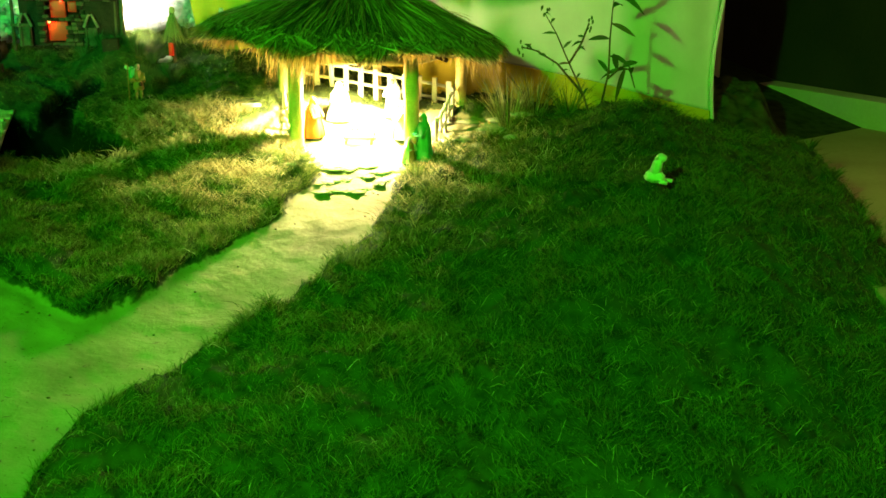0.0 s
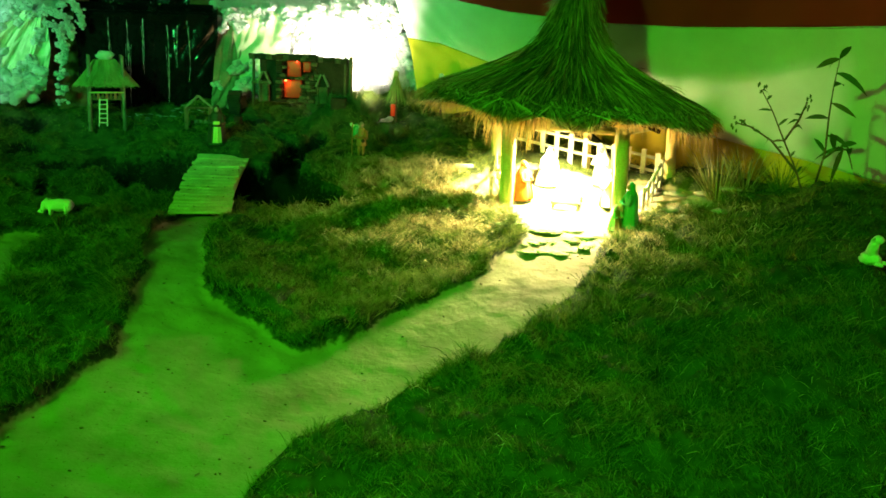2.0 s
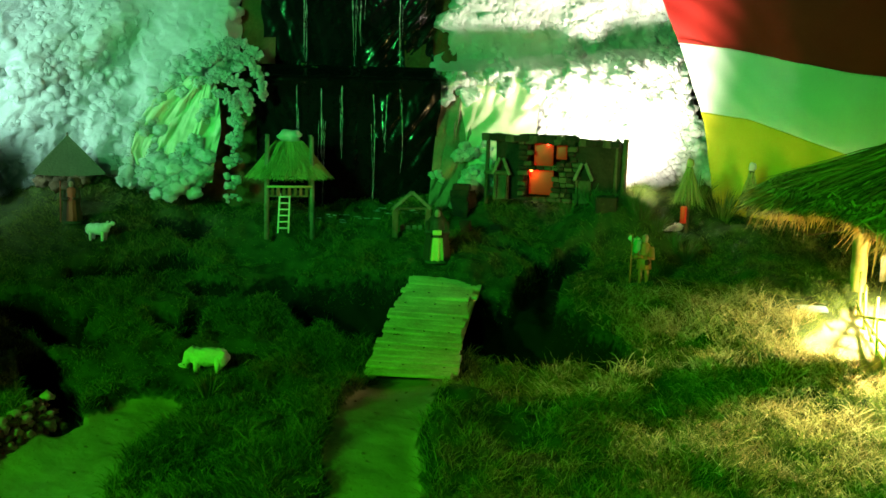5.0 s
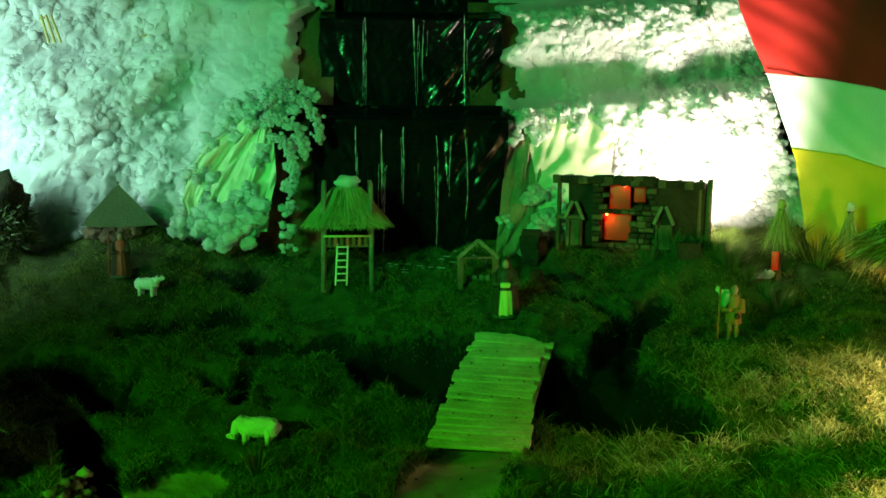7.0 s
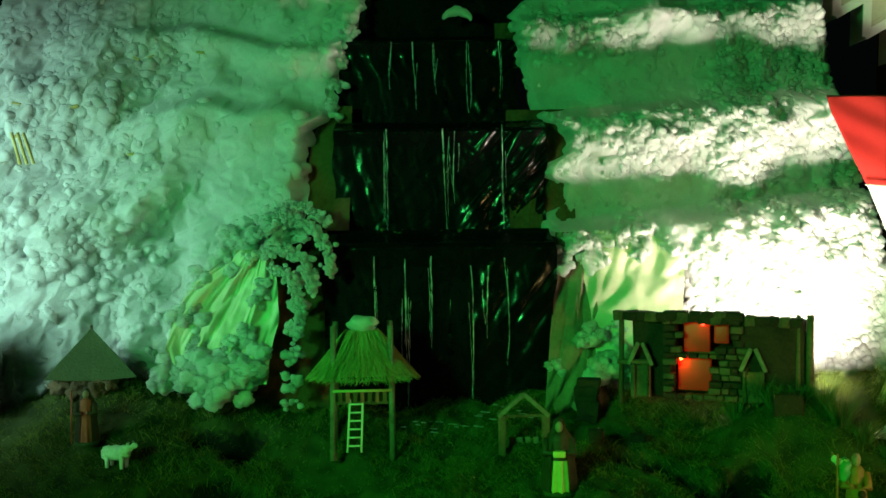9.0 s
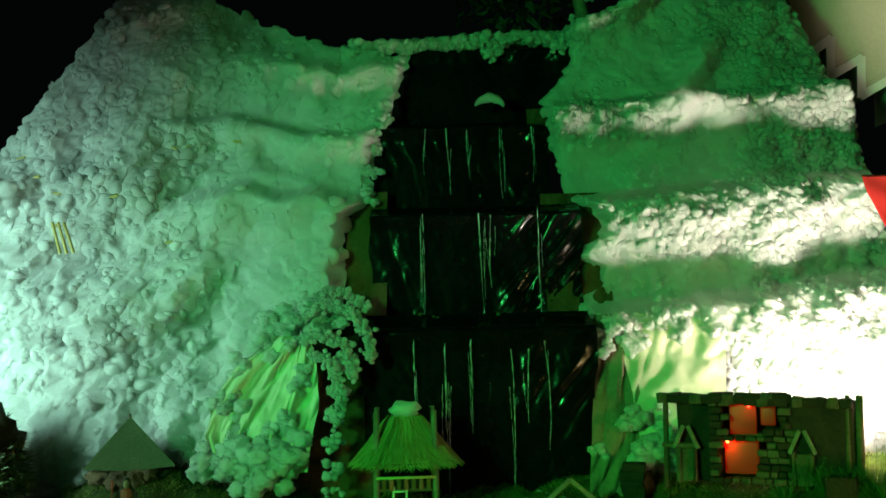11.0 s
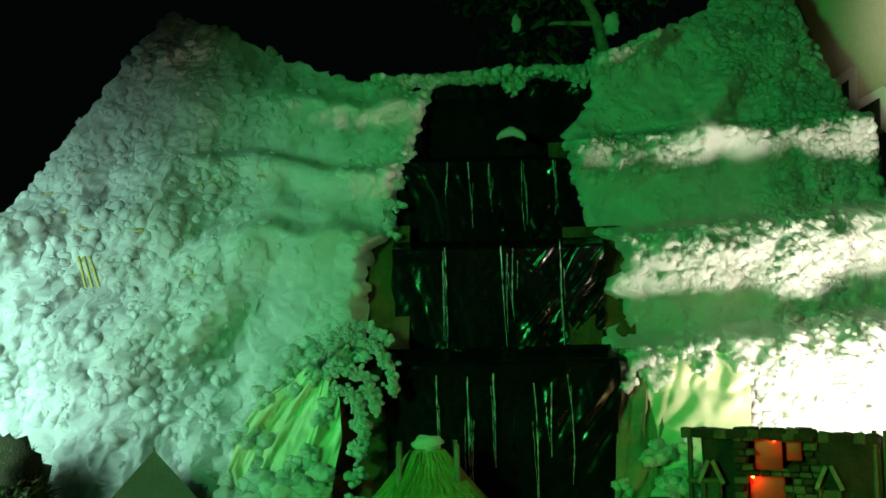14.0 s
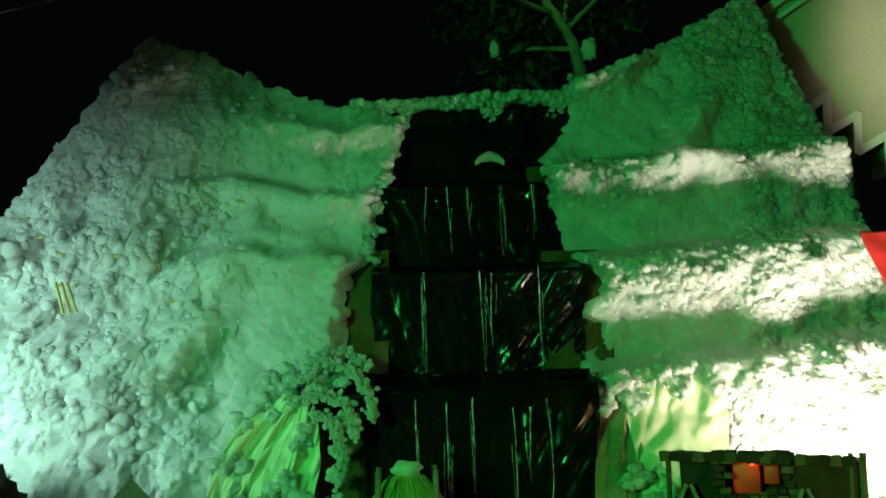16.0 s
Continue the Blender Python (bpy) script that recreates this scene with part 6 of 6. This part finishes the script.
# ---- plants, tree, wire ----
def leaf_shape(bm, at, way, length, width, up, droop=0.25, mat_index=0):
    """One long pointed leaf with a bent midrib."""
    way = Vector(way).normalized()
    side = way.cross(Vector(up))
    side = side.normalized() if side.length > 1e-4 else Vector((1, 0, 0))
    rows = []
    for k in range(6):
        s = k / 5
        c = Vector(at) + way * length * s - Vector((0, 0, droop * length * s * s))
        w = width * math.sin(math.pi * min(0.03 + s * 0.96, 0.99)) ** 0.8
        rows.append((bm.verts.new(c - side * w * 0.5), bm.verts.new(c + Vector((0, 0, -0.12 * w))), bm.verts.new(c + side * w * 0.5)))
    for a, b in zip(rows, rows[1:]):
        for q in (0, 1):
            bm.faces.new((a[q], a[q + 1], b[q + 1], b[q])).material_index = mat_index


def shrub():
    x, y = 1.14, 5.02
    z = height(x, y)
    ob = thing("leafy_shrub", (x, y, z), 0, "thin shrub with long drooping leaves on the mound", "shrub")
    rnd = random.Random(21)
    stems = [[(-0.04, 0.1, -0.12), (-0.10, 0.1, 0.06), (-0.20, 0.12, 0.26), (-0.29, 0.15, 0.45), (-0.37, 0.17, 0.58)],
             [(0.0, 0.1, -0.1), (0.06, 0.12, 0.20), (0.06, 0.15, 0.42), (0.07, 0.17, 0.62), (0.09, 0.18, 0.80)],
             [(-0.10, 0.1, 0.06), (-0.28, 0.12, 0.26), (-0.42, 0.14, 0.34), (-0.52, 0.15, 0.36)],
             [(0.05, 0.12, 0.16), (0.14, 0.14, 0.24), (0.20, 0.16, 0.22), (0.24, 0.16, 0.10)],
             [(-0.20, 0.12, 0.26), (-0.12, 0.14, 0.40), (-0.08, 0.15, 0.52)]]
    for si, st in enumerate(stems):
        bm = bmesh.new()
        tube(bm, st, [0.009, 0.007, 0.0055, 0.004, 0.0025][: len(st)], 7, rough=0.15, seed=si)
        part("stem", bm, WOOD, ob)
        for k in range((7, 9, 6, 5, 5)[si]):
            s = 0.25 + 0.75 * k / 6
            q = min(s, 0.999) * (len(st) - 1)
            i = min(int(q), len(st) - 2)
            p = Vector(st[i]).lerp(Vector(st[i + 1]), min(q - i, 1.0))
            a = rnd.uniform(0, 6.28)
            bm = bmesh.new()
            long_leaf = si in (1, 3)
            rise = rnd.uniform(-0.7, 0.9) if long_leaf else rnd.uniform(0.1, 1.2)
            leaf_shape(bm, p, (math.cos(a) * 0.7, 0.4 * math.sin(a), rise), rnd.uniform(0.12, 0.20) if long_leaf else rnd.uniform(0.05, 0.10),
                       rnd.uniform(0.030, 0.045) if long_leaf else rnd.uniform(0.014, 0.024), (0.2, -1, 0.3), rnd.uniform(0.2, 0.9))
            part("leaf", bm, DRYLEAF if rnd.random() < (0.45 if si == 3 else 0.2) else LEAF, ob)
        if si in (0, 2, 4):
            for k in range(5):
                bm = bmesh.new()
                p = Vector(st[-1]) + Vector((rnd.uniform(-0.03, 0.03), rnd.uniform(-0.02, 0.02), rnd.uniform(-0.06, 0.05)))
                blob(bm, p, (0.007, 0.007, 0.014), k, 0.3, 2)
                part("bud", bm, LEAF, ob)
    return ob


shrub()


def tuft(x, y, n, hgt, spread, label, material=None, seed=1, lift=0.0):
    r = np.random.default_rng(seed)
    z = height(x, y) + lift
    a = r.uniform(0, 2 * np.pi, n)
    d = r.uniform(0, 0.25, n) * spread
    root = np.stack([x + d * np.cos(a), y + d * np.sin(a), np.full(n, z - 0.01)], 1)
    k = r.uniform(0.2, 1.0, n)
    tip = root + np.stack([np.cos(a) * spread * k, np.sin(a) * spread * k * 0.7, hgt * r.uniform(0.5, 1.0, n)], 1)
    ob = blades("grass_tuft", root, tip, r.uniform(0.003, 0.006, n), material or GRASS, 0.18, seed=seed)
    return tagged(ob, label, "grass tuft", "tufts")


tuft(0.55, 5.12, 150, 0.42, 0.26, "tall wiry grass tuft beside the shelter", STRAW, 3)
tuft(0.72, 5.20, 110, 0.36, 0.25, "tall wiry grass tuft beside the shelter", STRAW, 4)
tuft(0.95, 5.25, 120, 0.26, 0.25, "dark grass tuft under the shrub", None, 5)
tuft(-2.30, 5.74, 70, 0.30, 0.12, "dry grass tuft beside the stone house", None, 6)
tuft(-1.88, 6.15, 140, 0.26, 0.18, "dark grass tuft before the cloth", None, 7)
tuft(-2.05, 6.22, 100, 0.22, 0.16, "dark grass tuft before the cloth", None, 8)
tuft(-2.44, 5.75, 60, 0.26, 0.10, "dry grass tuft beside the stone house", None, 9)
for k in range(9):
    tuft(-2.62 + 0.085 * k, 5.64 + 0.03 * math.sin(k * 2.1), 110, 0.13 + 0.03 * math.sin(k * 1.7), 0.10, "dense dark grass tuft on the bank beside the stone house", LEAF, 120 + k)
tuft(-2.95, 6.25, 40, 0.5, 0.06, "thin dry stalks behind the stone house", STRAW, 10)
for k in range(16):
    tuft(2.62 + 0.05 * math.sin(k * 2.3), 2.2 + 0.24 * k, 60, 0.10, 0.10, "loose grass tuft at the rim of the mound", None, 60 + k)


def moss_patch(x, y, rx, ry, seed):
    bm = bmesh.new()
    for k in range(5):
        blob(bm, (rx * 0.7 * math.sin(k * 2.4 + seed), ry * 0.7 * math.cos(k * 1.9 + seed), 0), (rx * 0.45, ry * 0.5, 0.006), seed + k, 0.9, 3)
    ob = part("moss_patch", bm, LIGHT_MOSS)
    ob.matrix_world = pose(x, y, height(x, y) + 0.002)
    return tagged(ob, "flat patch of green moss on the pale sand", "moss", "moss patches")


for k, (x, y) in enumerate(((-0.40, 4.22), (-0.24, 4.32), (-0.56, 4.36), (-0.16, 4.18), (-0.66, 4.26), (-0.38, 4.42), (-0.50, 4.14), (-0.28, 4.06), (-0.12, 4.40), (-0.70, 4.44), (-0.44, 4.02))):
    moss_patch(x, y, 0.05 + 0.035 * (k % 3), 0.055 + 0.025 * (k % 2), k)
for k, (x, y) in enumerate(((0.05, 4.15), (-3.3, 3.35), (-2.3, 3.85))):
    tuft(x, y, 70, 0.13, 0.09, "loose grass tuft at the edge of the sand lane", None, 20 + k)


def bush(x, y, rx, rz, seed, label):
    """Dense clipped shrub: a dark twig core and very many small leaves."""
    z = height(x, y)
    ob = thing("bush", (x, y, z), 0, label, "bush")
    bm = bmesh.new()
    blob(bm, (0, 0, rz * 0.55), (rx * 0.85, rx * 0.75, rz * 0.55), seed, 0.4, 3)
    part("core", bm, SOIL, ob)
    r = np.random.default_rng(seed)
    n = 3500
    v = r.normal(size=(n, 3))
    v /= np.linalg.norm(v, axis=1)[:, None]
    v[:, 2] = np.abs(v[:, 2])
    k = r.uniform(0.75, 1.02, n)[:, None]
    root = v * k * (rx, rx * 0.9, rz)
    tip = root + v * 0.03 + r.normal(0, 0.02, (n, 3))
    blades("leaves", root, tip, r.uniform(0.006, 0.013, n), LEAF, 0.1, ob, "small dark leaves", seed)
    return ob


bush(-5.56, 3.90, 0.19, 0.36, 51, "dark rounded bush at the foot of the snow")


def face_place(u, z, d):
    return FOOT + ALONG * u + BACK * d + Vector((0, 0, z))


def night_tree():
    p = face_place(0.72, -0.0, 1.55)
    ob = thing("tree", tuple(p), 0, "dark leafy tree with a pale trunk behind the mountain rim", "tree")
    inv = ob.matrix_world.inverted()
    bm = bmesh.new()
    trunk = [(0.78, 0.3), (0.77, 2.0), (0.74, 3.4), (0.70, 3.95), (0.66, 4.15), (0.56, 4.34), (0.50, 4.42), (0.42, 4.9)]
    tube(bm, [inv @ face_place(u, z, 1.55) for u, z in trunk], [0.09, 0.075, 0.055, 0.042, 0.036, 0.03, 0.026, 0.016], 10, rough=0.12)
    part("trunk", bm, BARK, ob, "pale forked trunk")
    limbs = [[(0.60, 4.28), (0.66, 4.55), (0.78, 4.9)], [(0.55, 4.35), (0.30, 4.42), (0.05, 4.55)], [(0.66, 4.12), (0.40, 4.16), (0.18, 4.12)], [(0.62, 4.25), (0.95, 4.55), (1.25, 4.75)], [(0.50, 4.45), (0.2, 4.62), (-0.15, 4.66)]]
    rnd = random.Random(61)
    spots = []
    for li, l in enumerate(limbs):
        bm = bmesh.new()
        pts = [inv @ face_place(u, z, 1.55 + 0.1 * k * (-1) ** li) for k, (u, z) in enumerate(l)]
        tube(bm, pts, [0.02, 0.013, 0.006], 7, rough=0.15)
        part("limb", bm, BARK, ob)
        for a, b in zip(pts, pts[1:]):
            spots += [a.lerp(b, q) for q in (0.3, 0.6, 0.9)]
    r = np.random.default_rng(62)
    roots, tips = [], []
    for s in spots:
        for _ in range(6):
            c = np.array(s) + r.normal(0, 0.16, 3) + np.array(BACK) * 0.22
            for _ in range(9):
                q = c + r.normal(0, 0.06, 3)
                roots.append(q)
                tips.append(q + r.normal(0, 0.05, 3) - (0, 0, 0.03))
    roots, tips = np.array(roots), np.array(tips)
    blades("crown", roots, tips, r.uniform(0.022, 0.045, len(roots)), SHADELEAF, 0.05, ob, "drooping leaves, coloured dark for the unlit crown", 63)
    bm = bmesh.new()
    blob(bm, inv @ face_place(0.74, 4.08, 1.45), (0.05, 0.04, 0.07), 4, 0.5, 3)
    part("wadding_tuft", bm, FLUFF, ob, "tuft of wadding caught on the trunk")
    bm = bmesh.new()
    blob(bm, inv @ face_place(0.15, 4.10, 1.45), (0.03, 0.03, 0.05), 5, 0.5, 3)
    part("wadding_tuft", bm, FLUFF, ob, "tuft of wadding caught on a twig")
    return ob


night_tree()


def icicle_lamp():
    p = face_place(0.50, 4.50, 1.35)
    ob = thing("hanging_lamp", tuple(p), 0, "green glowing icicle lamp hanging in the tree", "lamp")
    for dx, l, m in ((-0.03, 0.24, TRIM), (0.03, 0.18, GREEN_BULB)):
        bm = bmesh.new()
        tube(bm, [(dx, 0, 0.16), (dx, 0, 0.16 - l * 0.5), (dx + 0.004, 0, 0.16 - l)], [0.022, 0.016, 0.003], 8)
        part("icicle", bm, m, ob)
    bm = bmesh.new()
    tube(bm, [(0, 0, 0.16), (0, 0, 0.6)], [0.004, 0.004], 6)
    part("cord", bm, WOOD, ob)
    lamp("icicle_light", "POINT", tuple(p + Vector((0.02, -0.06, 0.05))), 0.5, (0.15, 1.0, 0.12), None, 0.02)


icicle_lamp()

bm = bmesh.new()
tube(bm, [(-9.6, 5.0, 4.72), (-8.44, 5.78, 4.94), (-7.24, 6.58, 5.24), (-5.5, 7.75, 5.8)], [0.006] * 4, 6)
tagged(part("overhead_wire", bm, TRIM), "thin pale overhead wire against the night sky", "wire", kind="structure")


def litter():
    """Leaf scraps and pebbles on the sand."""
    rnd = random.Random(90)
    spots = []
    while len(spots) < 130:
        x, y = rnd.uniform(-3.7, 0.3), rnd.uniform(0.9, 4.6)
        if lanes(np.array([x]), np.array([y]))[0] < -0.02:
            spots.append((x, y))
    bm = bmesh.new()
    for k, (x, y) in enumerate(spots):
        if k % 2:
            blob(bm, (x, y, height(x, y) + 0.002), (rnd.uniform(0.004, 0.011), rnd.uniform(0.004, 0.009), 0.004), k, 0.4, 1)
        else:
            a = rnd.uniform(0, 6.28)
            leaf_shape(bm, (x, y, height(x, y) + 0.006), (math.cos(a), math.sin(a), 0.1), rnd.uniform(0.015, 0.04), rnd.uniform(0.006, 0.012), (0, 0, 1), 0.1)
    tagged(part("litter", bm, WOOD), "scraps of dry leaf and pebbles on the sand", "litter", kind="stuff")


litter()


def floor_stones():
    ob = thing("floor_stones", (0.35, 4.98, height(0.35, 4.98)), 0, "flat pale stones laid beside the shelter", "stones")
    rnd = random.Random(33)
    for k in range(26):
        x, y = rnd.uniform(0.08, 0.68), rnd.uniform(4.72, 5.3)
        bm = bmesh.new()
        blob(bm, (x - 0.35, y - 4.98, height(x, y) - ob.location.z + 0.008), (rnd.uniform(0.05, 0.09), rnd.uniform(0.04, 0.06), 0.018), k, 0.35, 2)
        part("stone", bm, STONE, ob)


floor_stones()
